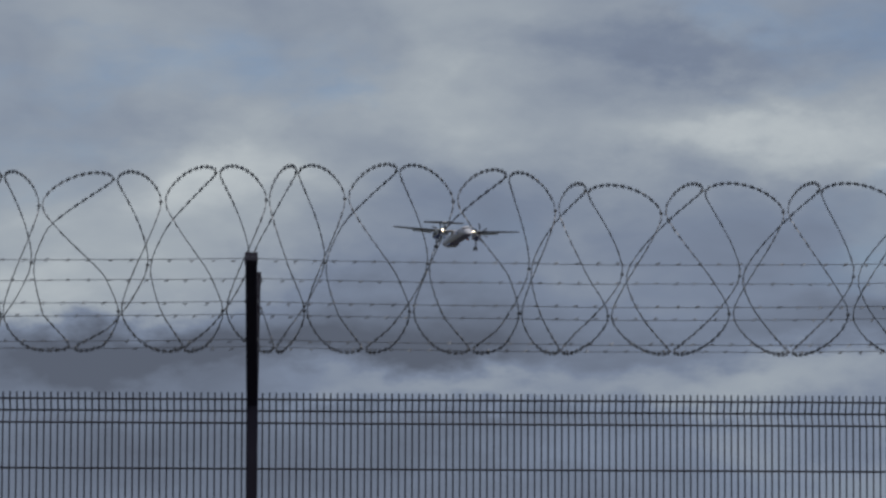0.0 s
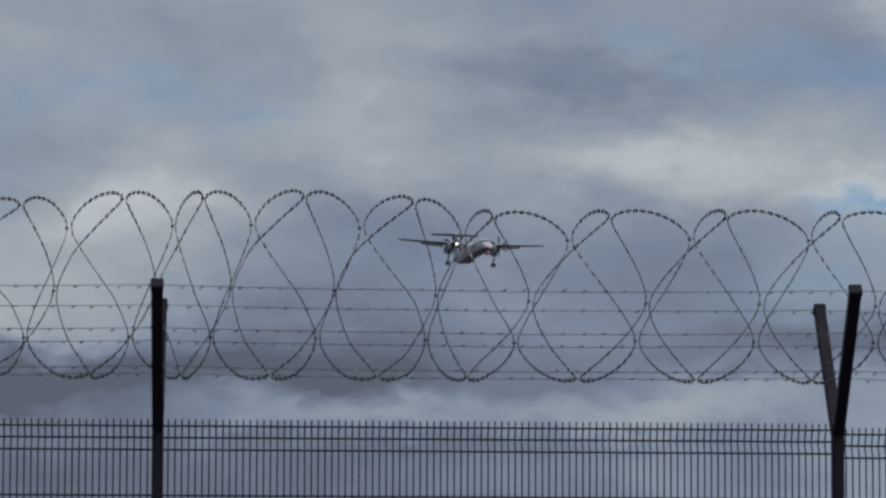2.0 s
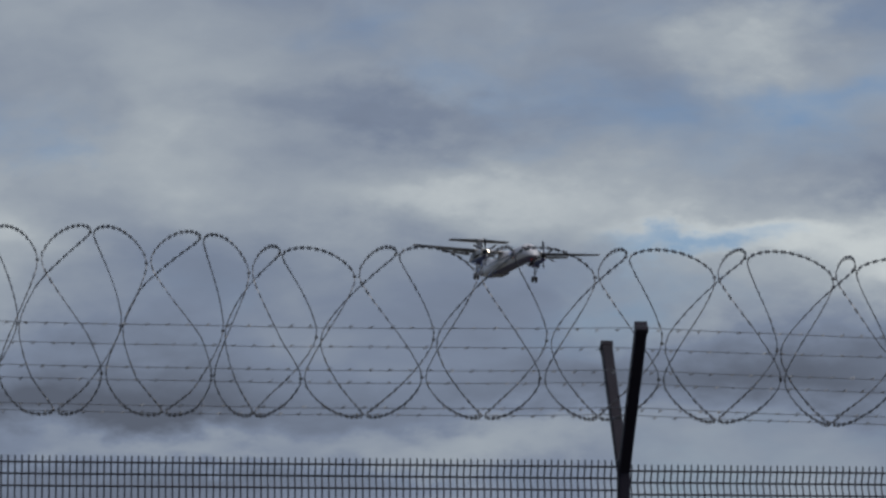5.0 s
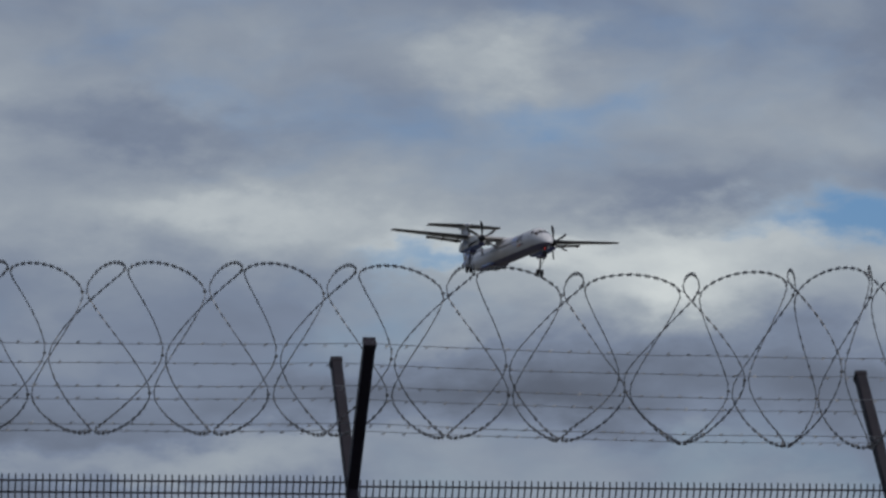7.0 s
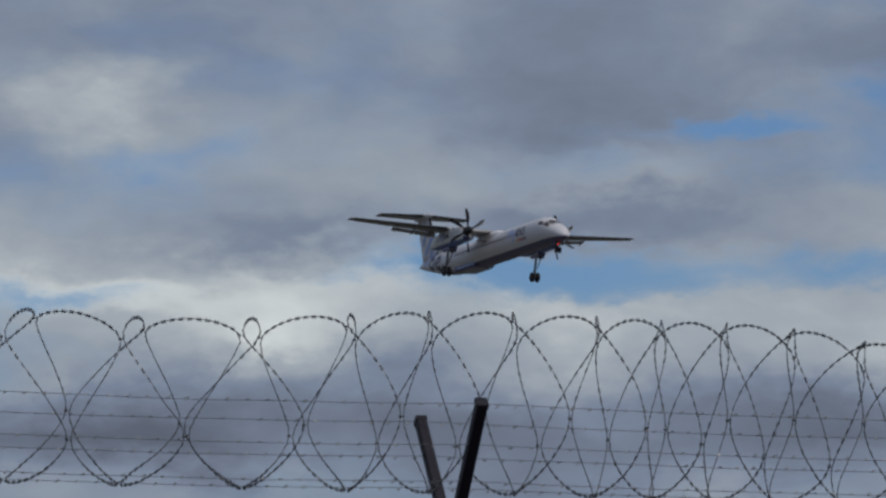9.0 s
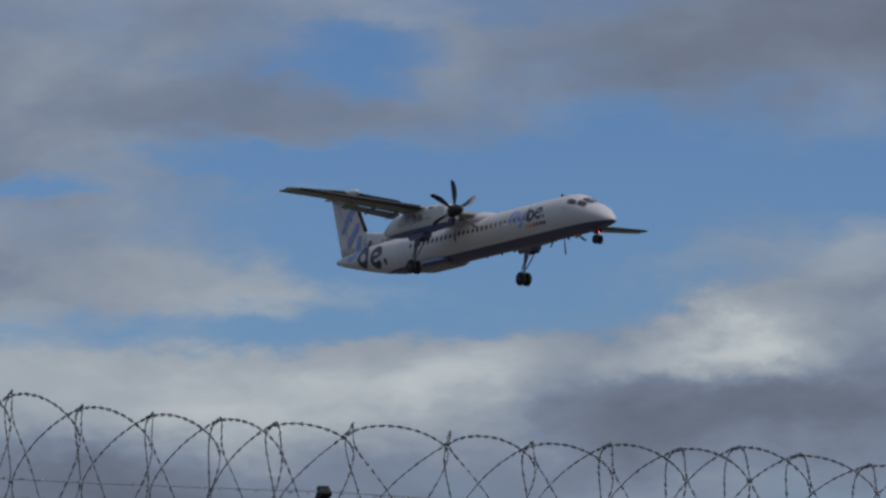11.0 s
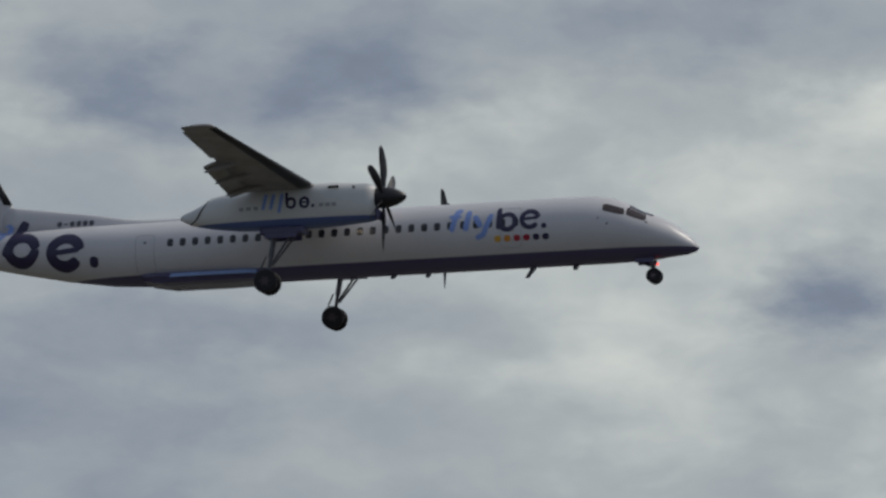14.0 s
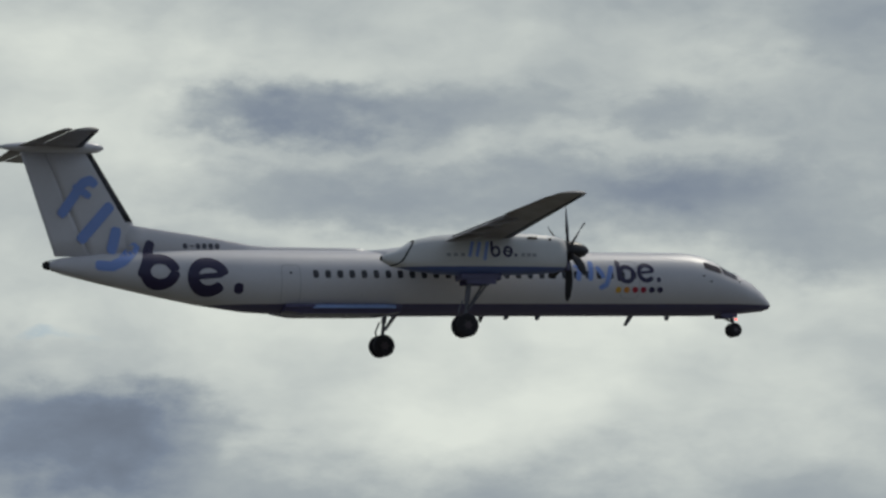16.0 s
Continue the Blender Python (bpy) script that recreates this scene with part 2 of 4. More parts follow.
CLOUD_DARK = (0.100, 0.118, 0.158, 1)
CLOUD_MID = (0.188, 0.230, 0.312, 1)
CLOUD_PALE = (0.35, 0.395, 0.44, 1)
CLOUD_BRIGHT = (0.69, 0.735, 0.725, 1)
SKY_TINT = (0.42, 0.580, 0.82)
sky_world()


# ---- materials ----
def mat(name, base, rough=0.5, metal=0.0, vary=0.15, scale=3.0, bump=0.0, bump_scale=60.0, dirt=None, spec=0.5):
    """Paint or metal with variation at two scales, and relief."""
    m = bpy.data.materials.new(name)
    m.use_nodes = True
    nt = m.node_tree
    b = nt.nodes["Principled BSDF"]
    L = nt.links.new
    tc = nt.nodes.new("ShaderNodeTexCoord").outputs["Object"]
    big, fine = nt.nodes.new("ShaderNodeTexNoise"), nt.nodes.new("ShaderNodeTexNoise")
    for n, s, d in ((big, scale, 4), (fine, scale * 14, 3)):
        n.inputs["Scale"].default_value, n.inputs["Detail"].default_value = s, d
        L(tc, n.inputs["Vector"])
    add = nt.nodes.new("ShaderNodeMath")
    add.operation = "MULTIPLY_ADD"
    L(fine.outputs[0], add.inputs[0])
    add.inputs[1].default_value = 0.4
    L(big.outputs[0], add.inputs[2])
    mp = nt.nodes.new("ShaderNodeMapRange")
    mp.inputs[1].default_value, mp.inputs[2].default_value = 0.4, 1.0
    L(add.outputs[0], mp.inputs[0])
    mx = nt.nodes.new("ShaderNodeMix")
    mx.data_type = "RGBA"
    d = dirt or tuple(c * (1 - vary) for c in base)
    mx.inputs[6].default_value, mx.inputs[7].default_value = (*d, 1), (*base, 1)
    L(mp.outputs[0], mx.inputs[0])
    L(mx.outputs[2], b.inputs["Base Color"])
    r = nt.nodes.new("ShaderNodeMapRange")
    r.inputs[3].default_value, r.inputs[4].default_value = min(1, rough * 1.2), rough * 0.85
    L(big.outputs[0], r.inputs[0])
    L(r.outputs[0], b.inputs["Roughness"])
    b.inputs["Metallic"].default_value = metal
    b.inputs["Specular IOR Level"].default_value = spec
    if bump:
        bn, bt = nt.nodes.new("ShaderNodeBump"), nt.nodes.new("ShaderNodeTexNoise")
        bt.inputs["Scale"].default_value = bump_scale
        L(tc, bt.inputs["Vector"])
        L(bt.outputs[0], bn.inputs["Height"])
        bn.inputs["Strength"].default_value, bn.inputs["Distance"].default_value = bump, 0.01
        L(bn.outputs[0], b.inputs["Normal"])
    return m


def two_tone(name, upper, lower, level, rough=0.4):
    """Aircraft paint: upper colour above a height in the thing's space, lower colour below it."""
    m = mat(name, upper, rough, vary=0.12, scale=0.5, bump=0.02, bump_scale=2.0)
    nt = m.node_tree
    L = nt.links.new
    b = nt.nodes["Principled BSDF"]
    old = b.inputs["Base Color"].links[0].from_socket
    tc = [n for n in nt.nodes if n.type == "TEX_COORD"][0].outputs["Object"]
    sp = nt.nodes.new("ShaderNodeSeparateXYZ")
    L(tc, sp.inputs[0])
    st = nt.nodes.new("ShaderNodeMapRange")
    st.inputs[1].default_value, st.inputs[2].default_value = level - 0.012, level + 0.012
    L(sp.outputs[2], st.inputs[0])
    mx = nt.nodes.new("ShaderNodeMix")
    mx.data_type = "RGBA"
    L(st.outputs[0], mx.inputs[0])
    mx.inputs[6].default_value = (*lower, 1)
    L(old, mx.inputs[7])
    L(mx.outputs[2], b.inputs["Base Color"])
    return m


def glow(name, colour, strength):
    m = bpy.data.materials.new(name)
    m.use_nodes = True
    b = m.node_tree.nodes["Principled BSDF"]
    b.inputs["Base Color"].default_value = (*colour, 1)
    b.inputs["Emission Color"].default_value = (*colour, 1)
    b.inputs["Emission Strength"].default_value = strength
    return m


M_POST = mat("post_paint", (0.016, 0.013, 0.024), 0.55, vary=0.3, scale=8, bump=0.1, spec=0.2)
M_DARK_PALER = mat("dark_paler", (0.022, 0.019, 0.028), 0.6, vary=0.3, scale=8, bump=0.1, spec=0.2)
M_MESH = mat("mesh_paint", (0.018, 0.017, 0.03), 0.55, spec=0.3, vary=0.3, scale=10)
M_GALV = mat("galvanised", (0.22, 0.23, 0.25), 0.5, 0.85, vary=0.35, scale=30)
M_RAZOR = mat("razor_steel", (0.17, 0.175, 0.19), 0.5, 0.8, vary=0.4, scale=25)
M_BOLT = mat("bolt_zinc", (0.5, 0.5, 0.5), 0.4, 0.9, scale=30)
M_GRASS = mat("grass", (0.115, 0.11, 0.088), 0.9, vary=0.5, scale=0.4, bump=0.6, bump_scale=25, dirt=(0.058, 0.056, 0.044))
M_SHED = mat("shed_cladding", (0.02, 0.018, 0.026), 0.6, vary=0.3, scale=2, bump=0.1)
WHITE, BLUE = (0.68, 0.665, 0.685), (0.095, 0.085, 0.18)
M_FUS = two_tone("fuselage_paint", WHITE, BLUE, -0.925)
M_NAC = two_tone("nacelle_paint", (0.70, 0.70, 0.69), (0.10, 0.15, 0.36), 0.17)
M_WHITE = mat("white_paint", WHITE, 0.3, vary=0.1, scale=0.6)
M_WING = mat("wing_paint", (0.36, 0.34, 0.35), 0.42, vary=0.25, scale=1.2, dirt=(0.22, 0.20, 0.185))
M_FLAP = mat("flap_paint", (0.36, 0.36, 0.36), 0.45, vary=0.3, scale=2, dirt=(0.22, 0.2, 0.19))
M_BOOT = mat("boot_rubber", (0.018, 0.018, 0.02), 0.5, vary=0.2, scale=4)
M_BLACK = mat("blade_black", (0.015, 0.014, 0.018), 0.4, vary=0.2, scale=4)
M_TYRE = mat("tyre_rubber", (0.022, 0.02, 0.024), 0.75, vary=0.3, scale=8, bump=0.2)
M_RIM = mat("wheel_rim", (0.09, 0.07, 0.08), 0.55, 0.3, scale=8)
M_GEAR = mat("gear_metal", (0.16, 0.16, 0.18), 0.45, 0.4, vary=0.3, scale=6)
M_BELLY = mat("belly_blue", BLUE, 0.25, vary=0.2, scale=1)
# pale blue put in for sky mirrored in the belly fairing
M_SKY_SHEEN = mat("sky_sheen_blue", (0.28, 0.40, 0.72), 0.25, vary=0.12, scale=1)
M_GLASS = mat("dark_glass", (0.05, 0.05, 0.06), 0.2, vary=0.2, scale=2)
M_COCK = mat("cockpit_glass", (0.07, 0.05, 0.048), 0.06, vary=0.2, scale=2)
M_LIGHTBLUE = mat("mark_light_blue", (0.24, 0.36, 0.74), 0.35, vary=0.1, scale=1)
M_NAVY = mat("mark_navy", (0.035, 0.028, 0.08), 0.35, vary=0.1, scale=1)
M_LINE = mat("seam_grey", (0.36, 0.36, 0.37), 0.5, vary=0.1)
M_REG = mat("mark_grey", (0.10, 0.10, 0.12), 0.5, vary=0.1)
M_EXHAUST = mat("exhaust_soot", (0.02, 0.018, 0.018), 0.7, vary=0.3, scale=4)
M_RED = glow("beacon_red", (1.0, 0.06, 0.03), 2.5)
M_LAMP = glow("landing_lamp", (1.0, 0.82, 0.62), 14.0)
DOTS = [mat("mark_yellow", (0.75, 0.42, 0.06), 0.4), mat("mark_orange", (0.75, 0.30, 0.05), 0.4),
        mat("mark_red", (0.5, 0.04, 0.06), 0.4), mat("mark_crimson", (0.4, 0.02, 0.05), 0.4), M_NAVY, M_NAVY]


# ---- builders ----
def part(name, bm, material, parent, label="", smooth=False):
    me = bpy.data.meshes.new(name)
    bmesh.ops.recalc_face_normals(bm, faces=bm.faces)
    bm.to_mesh(me)
    bm.free()
    me.materials.append(material)
    if smooth:
        for f in me.polygons:
            f.use_smooth = True
    ob = new(name, me)
    ob.parent = parent
    if label:
        tagged(ob, label)
    return ob


def shared(name, me, parent, m=None):
    ob = new(name, me)
    ob.parent = parent
    if m is not None:
        ob.matrix_basis = m
    return ob


def thing(name, label, category, group="", at=None):
    ob = new(name)
    ob.empty_display_size = 0.2
    if at is not None:
        ob.matrix_basis = at
    return tagged(ob, label, category, group)


def box(bm, x0, x1, y0, y1, z0, z1, bevel=0.0):
    vs = [bm.verts.new((x, y, z)) for x in (x0, x1) for y in (y0, y1) for z in (z0, z1)]
    fs = [bm.faces.new([vs[i] for i in q]) for q in ((0, 1, 3, 2), (4, 6, 7, 5), (0, 4, 5, 1), (2, 3, 7, 6), (0, 2, 6, 4), (1, 5, 7, 3))]
    if bevel:
        es = list({e for f in fs for e in f.edges})
        bmesh.ops.bevel(bm, geom=es, offset=bevel, segments=1, affect="EDGES")
    return bm


def loft(bm, rings, closed=True, caps=True):
    """Skin rings of equal length."""
    vr = [[bm.verts.new(p) for p in r] for r in rings]
    n = len(vr[0])
    for a, b in zip(vr, vr[1:]):
        for i in range(n if closed else n - 1):
            j = (i + 1) % n
            bm.faces.new((a[i], a[j], b[j], b[i]))
    if caps and closed:
        bm.faces.new(vr[0])
        bm.faces.new(vr[-1][::-1])
    return bm


def rod(bm, a, b, r, n=10, r2=None):
    a, b = Vector(a), Vector(b)
    d = (b - a).normalized()
    u = d.orthogonal().normalized()
    w = d.cross(u)
    rings = []
    for p, q in ((a, r), (b, r2 if r2 is not None else r)):
        rings.append([p + (u * math.cos(2 * math.pi * i / n) + w * math.sin(2 * math.pi * i / n)) * q for i in range(n)])
    return loft(bm, rings)


def lathe(bm, profile, axis="x", n=32, centre=(0, 0, 0)):
    """Turn (along, radius) pairs about an axis through centre."""
    rings = []
    for s, r in profile:
        ring = []
        for i in range(n):
            c, k = r * math.cos(2 * math.pi * i / n), r * math.sin(2 * math.pi * i / n)
            p = {"x": (s, c, k), "y": (c, s, k), "z": (c, k, s)}[axis]
            ring.append((p[0] + centre[0], p[1] + centre[1], p[2] + centre[2]))
        rings.append(ring)
    return loft(bm, rings)


def interp(x, xs, ys):
    return float(np.interp(x, xs, ys))


# ---- ground ----
def ground():
    bm = bmesh.new()
    n = 44
    ts = [math.copysign(abs(i / n) ** 3 * 4800, i) for i in range(-n, n + 1)]
    grid = [[bm.verts.new((x, y, 0.05 * noise.noise((x * 0.15, y * 0.15, 0)) - 0.03)) for y in ts] for x in ts]
    for i in range(2 * n):
        for j in range(2 * n):
            bm.faces.new((grid[i][j], grid[i + 1][j], grid[i + 1][j + 1], grid[i][j + 1]))
    ob = part("ground", bm, M_GRASS, None, smooth=True)
    tagged(ob, "rough mown airfield grass reaching the horizon", "ground", kind="structure")


ground()

# ---- fence ----
FENCE_Y = 16.205
FENCE_TOP, ARM_TOP, ARM_OUT = 2.451, 2.922, 0.451
POSTS = [-10.315, -7.79, -5.265, -2.74, -0.215, 2.31, 4.395, 6.955]
POSTS += [POSTS[-1] + 2.525 * k for k in range(1, 9)]


def sag(x):
    """The fence's top drops a little towards the far end."""
    return interp(x, (2.3, 4.4, 7.0, 9.5, 14.0, 30.0), (0.0, -0.030, -0.075, -0.11, -0.16, -0.26))


def fence_post(x):
    t = thing("fence_post", "dark painted steel fence post with a Y of two cranked arms", "fence post", "fence posts", pose(x, FENCE_Y, sag(x)))
    w, d = 0.021, 0.032
    part("body", box(bmesh.new(), -w, w, -d, d, -0.4, FENCE_TOP + 0.012, 0.004), M_POST, t)
    for s in (-1, 1):
        bm = bmesh.new()
        u = Vector((0, s * ARM_OUT, ARM_TOP - FENCE_TOP + 0.03)).normalized()
        v = Vector((0, u.z, -u.y))
        p0, p1 = Vector((0, s * 0.012, FENCE_TOP - 0.03)), Vector((0, s * ARM_OUT, ARM_TOP))
        ww = w * (1.0 if s < 0 else 0.98)
        loft(bm, [[p + Vector((sx * ww, 0, 0)) + v * (sy * 0.022) for sx, sy in ((-1, -1), (1, -1), (1, 1), (-1, 1))] for p in (p0, p1)])
        bmesh.ops.bevel(bm, geom=list(bm.edges), offset=0.003, segments=1, affect="EDGES")
        # the far arm and the end caps are slightly lighter than the near arm
        arm = part("arm", bm, M_POST if s < 0 else M_DARK_PALER, t)
        cap = bmesh.new()
        loft(cap, [[p1 + u * k + Vector((sx * (ww + 0.002), 0, 0)) + v * (sy * 0.024) for sx, sy in ((-1, -1), (1, -1), (1, 1), (-1, 1))] for k in (-0.012, 0.008)])
        part("end_cap", cap, M_DARK_PALER, arm, "grey plastic end cap")
        for k in (0.41, 0.67, 0.96):
            q = p0.lerp(p1, k)
            part("wire_clip", box(bmesh.new(), -w - 0.004, w + 0.004, q.y - 0.006 + s * 0.02, q.y + 0.006 + s * 0.02, q.z + 0.012, q.z + 0.024), M_GALV, arm)
    bm = bmesh.new()
    lathe(bm, [(-d - 0.012, 0.008), (-d - 0.009, 0.011), (-d, 0.012)], "y", 8, (0, 0, FENCE_TOP - 0.004))
    part("bolt", bm, M_BOLT, t, "bright zinc bolt head")
    for z in (0.3, 1.1, 1.9):
        bm = bmesh.new()
        lathe(bm, [(-d - 0.010, 0.007), (-d, 0.010)], "y", 8, (0, 0, z))
        part("bolt", bm, M_BOLT, t)


HORIZ = [2.437, 2.395, 2.349] + [2.349 - 0.169 * k for k in range(1, 14)]
FOLD = ((0.03, 0.0), (2.349, 0.0), (2.395, 0.028), (2.437, 0.0), (2.462, 0.0))


def wire_mesh():
    bm = bmesh.new()
    r = 0.0031
    loft(bm, [[(r * math.cos(a), y + r * math.sin(a), z) for a in (0.5, 1.75, 3.0, 4.26, 5.5)] for z, y in FOLD])
    me = bpy.data.meshes.new("wire")
    bm.to_mesh(me)
    bm.free()
    me.materials.append(M_MESH)
    return me


WIRE = wire_mesh()


def mesh_panel(x0, x1, near):
    t = thing("mesh_panel", "dark welded wire mesh fence panel with a folded top", "fence panel", "fence panels", pose(x0, FENCE_Y + 0.04, sag((x0 + x1) / 2)))
    n = round((x1 - x0) / 0.02525)
    step = (x1 - x0) / n
    xs = [step * (i + 0.5) for i in range(n)]
    if near:
        for x in xs:
            shared("wire", WIRE, t, pose(x, 0, 0, 0, 0, 0))
    else:
        bm = bmesh.new()
        for x in xs:
            r = 0.0031
            loft(bm, [[(x + r * math.cos(a), y + r * math.sin(a), z) for a in (0.5, 2.6, 4.7)] for z, y in FOLD])
        tagged(part("wires", bm, M_MESH, t), kind="stuff")
    me = None
    for z in HORIZ:
        if me is None:
            bm = bmesh.new()
            rod(bm, (0.004, 0, 0), (x1 - x0 - 0.004, 0, 0), 0.0036, 6)
            o = part("rail_wire", bm, M_MESH, t)
            me = o.data
        else:
            o = shared("rail_wire", me, t)
        o.location = (0, 0.028 - 0.007 if abs(z - 2.395) < 0.01 else -0.007, z)


def barbed_wire(y, z, seed):
    """One strand through all the posts, two twisted wires with four-point barbs."""
    rnd = random.Random(seed)
    t = thing("barbed_wire", "thin galvanised barbed wire strand strung between the arms", "barbed wire", "barbed wire strands", pose(0, y, z))
    bm = bmesh.new()
    pts = []
    for a, b in zip(POSTS, POSTS[1:]):
        for i in range(9 if b == POSTS[-1] else 8):
            k = i / 8
            x = a + (b - a) * k
            pts.append((x, 0, sag(a) * (1 - k) + sag(b) * k - 0.016 * 4 * k * (1 - k) * rnd.uniform(0.7, 1)))
    loft(bm, [[(x, 0.0014 * math.cos(q), z + 0.0014 * math.sin(q)) for q in (0.3, 1.56, 2.81, 4.07, 5.33)] for x, y, z in pts])
    part("strand", bm, M_GALV, t)
    bm = bmesh.new()
    x = POSTS[0]
    while x < POSTS[-1]:
        zz = sag(x) - 0.010
        for s in (0, 1):
            a = rnd.uniform(0, math.pi)
            c, k = 0.008 * math.cos(a), 0.008 * math.sin(a)
            rod(bm, (x + s * 0.008 - 0.005, -c, zz - k), (x + s * 0.008 + 0.005, c, zz + k), 0.0013, 4)
        rod(bm, (x - 0.001, 0, zz), (x + 0.009, 0, zz), 0.0021, 5)
        x += rnd.uniform(0.068, 0.08)
    tagged(part("barbs", bm, M_GALV, t), kind="stuff")


# where the loops are clipped together near their tops, along the fence, the height of the coil
# there, and by how many degrees the clips lie over to the back
CLIPS = [-1.15, -0.73, -0.35, -0.055, 0.325, 0.735, 1.03, 1.47, 1.91, 2.345, 2.80, 3.225, 3.69]
CLIP_Z = [3.275, 3.272, 3.300, 3.304, 3.312, 3.292, 3.238, 3.248, 3.253, 3.25, 3.256, 3.228, 3.24]
LAY = [13, 16, 16, 16, 16, 16, 16, 18, 18, 18, 20, 24, 34]
CLIPS += [4.077, 4.389, 4.735, 5.06, 5.29, 5.55, 5.82, 6.11, 6.41, 6.7, 6.94, 7.32, 7.78, 8.118, 8.48, 8.807, 9.098, 9.392, 9.748]
CLIP_Z += [3.265, 3.28, 3.275, 3.265, 3.256, 3.254, 3.234, 3.188, 3.169, 3.161, 3.151, 3.165, 3.138, 3.11, 3.12, 3.11, 3.13, 3.105, 3.07]
LAY += [40, 44, 42, 38, 30, 20, 16, 12, 12, 12, 14, 26, 26, 16, 12, 10, 10, 10, 10]
# where along its stretch the front clip of a pair of turns sits
SIDE = [0.40, 0.52, 0.68, 0.50, 0.50, 0.57, 0.60, 0.62, 0.62, 0.62, 0.64, 0.66, 0.66]


def razor_coil():
    """Concertina razor wire: turns of a helix clipped in pairs, five clips to a turn."""
    rnd = random.Random(4)
    xs, zs, lay = list(CLIPS), list(CLIP_Z), list(LAY)
    while xs[0] > POSTS[0]:
        xs.insert(0, xs[0] - rnd.choice((0.31, 0.37, 0.42)))
        zs.insert(0, 3.27 + rnd.uniform(-0.03, 0.02))
        lay.insert(0, 14)
    while xs[-1] < POSTS[-1]:
        xs.append(xs[-1] + rnd.choice((0.29, 0.33, 0.36)))
        zs.append(3.09 + rnd.uniform(-0.03, 0.02))
        lay.append(12)
    n = len(xs)
    # the clips' places along the fence against the count of turns, top and front clips in order
    js, us_at, x_at = list(range(n)), [], []
    first = xs.index(CLIPS[0])
    for j in js[:-1]:
        f = SIDE[j - first] if 0 <= j - first < len(SIDE) else 0.62
        us_at += [j, j + 0.6]
        x_at += [xs[j], xs[j] + (xs[j + 1] - xs[j]) * f]
    t = thing("razor_wire_coil", "grey concertina razor wire coil lying in the Y of the posts", "razor wire", at=pose(0, FENCE_Y, 0))

    # five clips to a turn, 72 degrees apart: each joins the turn by turns to the one before and
    # the one behind it, so that the wire zigzags along the coil as it goes round
    turn = []
    for m in range(20, 10 * (n - 3)):
        for i in range(12):
            k = m + i / 12
            tri = 1 - 2 * abs((k + 1) % 2 - 1)
            zig = 0.55 * tri + 0.45 * math.cos(math.pi * k)
            turn.append((k / 10 + 0.25 * zig - 0.25, 72 * k))
    us = np.convolve([u for u, a in turn], np.ones(3) / 3, "same")

    def point(i):
        u = us[i]
        phi = radians(turn[i][1] - interp(u, js, lay))
        x, top = interp(u, us_at, x_at), interp(u, js, zs)
        low = 2.612 + sag(x)
        r, c = (top - low) / 2, (top + low) / 2
        s = i * 0.09
        # the lower half lags a little along the fence
        x -= 0.035 * (1 - math.cos(phi)) / 2
        return Vector((x + 0.006 * noise.noise((s * 0.45, 3.1, 0)), -(0.33 + 0.012 * noise.noise((s * 0.3, 7, 1))) * math.sin(phi), c + r * math.cos(phi)))

    pts = [point(i) for i in range(4, len(turn) - 4)]
    bm = bmesh.new()
    r = 0.0022
    for p, q in zip(pts, pts[1:]):
        if (q - p).length > 1e-4:
            d = (q - p).normalized()
            u = d.orthogonal().normalized()
            w = d.cross(u)
            va = [bm.verts.new(p + (u * math.cos(a) + w * math.sin(a)) * r) for a in (0, 2.09, 4.19)]
            vb = [bm.verts.new(q + d * 0.001 + (u * math.cos(a) + w * math.sin(a)) * r) for a in (0, 2.09, 4.19)]
            for i in range(3):
                bm.faces.new((va[i], va[(i + 1) % 3], vb[(i + 1) % 3], vb[i]))
    part("core_wire", bm, M_RAZOR, t)
    # blades: a clasp and two pairs of points every 41 mm
    verts, faces = [], []
    gap, need = 0.0, 0.041
    for p, q in zip(pts, pts[1:]):
        d = q - p
        ln = d.length
        if ln < 1e-5:
            continue
        d /= ln
        while gap <= ln:
            o = p + d * gap
            out = Vector((rnd.uniform(-0.1, 0.1), o.y, o.z - 2.93))
            side = (out - d * out.dot(d)).normalized()
            up = d.cross(side)
            b = len(verts)
            hw, hl, th = 0.0078, 0.0088, 0.0018
            for s in (1, -1):
                for e, h in ((-hl, hw), (-hl * 0.3, hw * 0.42), (hl * 0.3, hw * 0.42), (hl, hw)):
                    verts.append(o + d * e + side * h + up * (th * s))
                for e, h in ((hl, -hw), (hl * 0.3, -hw * 0.42), (-hl * 0.3, -hw * 0.42), (-hl, -hw)):
                    verts.append(o + d * e + side * h + up * (th * s))
            faces.append([b + i for i in range(8)])
            faces.append([b + 8 + i for i in range(7, -1, -1)])
            for i in range(8):
                faces.append((b + i, b + 8 + i, b + 8 + (i + 1) % 8, b + (i + 1) % 8))
            gap += need
        gap -= ln
    me = bpy.data.meshes.new("blades")
    me.from_pydata([tuple(v) for v in verts], [], faces)
    me.materials.append(M_RAZOR)
    tagged(shared("blades", me, t), "sharp stamped steel blades", kind="stuff")
    # clips that hold the pairs of turns
    for i in range(24, len(turn) - 24, 24):
        o = point(i)
        if -3.2 < o.x < 12.5:
            bm = bmesh.new()
            rod(bm, (-0.006, 0, 0), (0.006, 0, 0), 0.005, 6)
            part("clip", bm, M_RAZOR, t).location = o


for px in POSTS:
    fence_post(px)
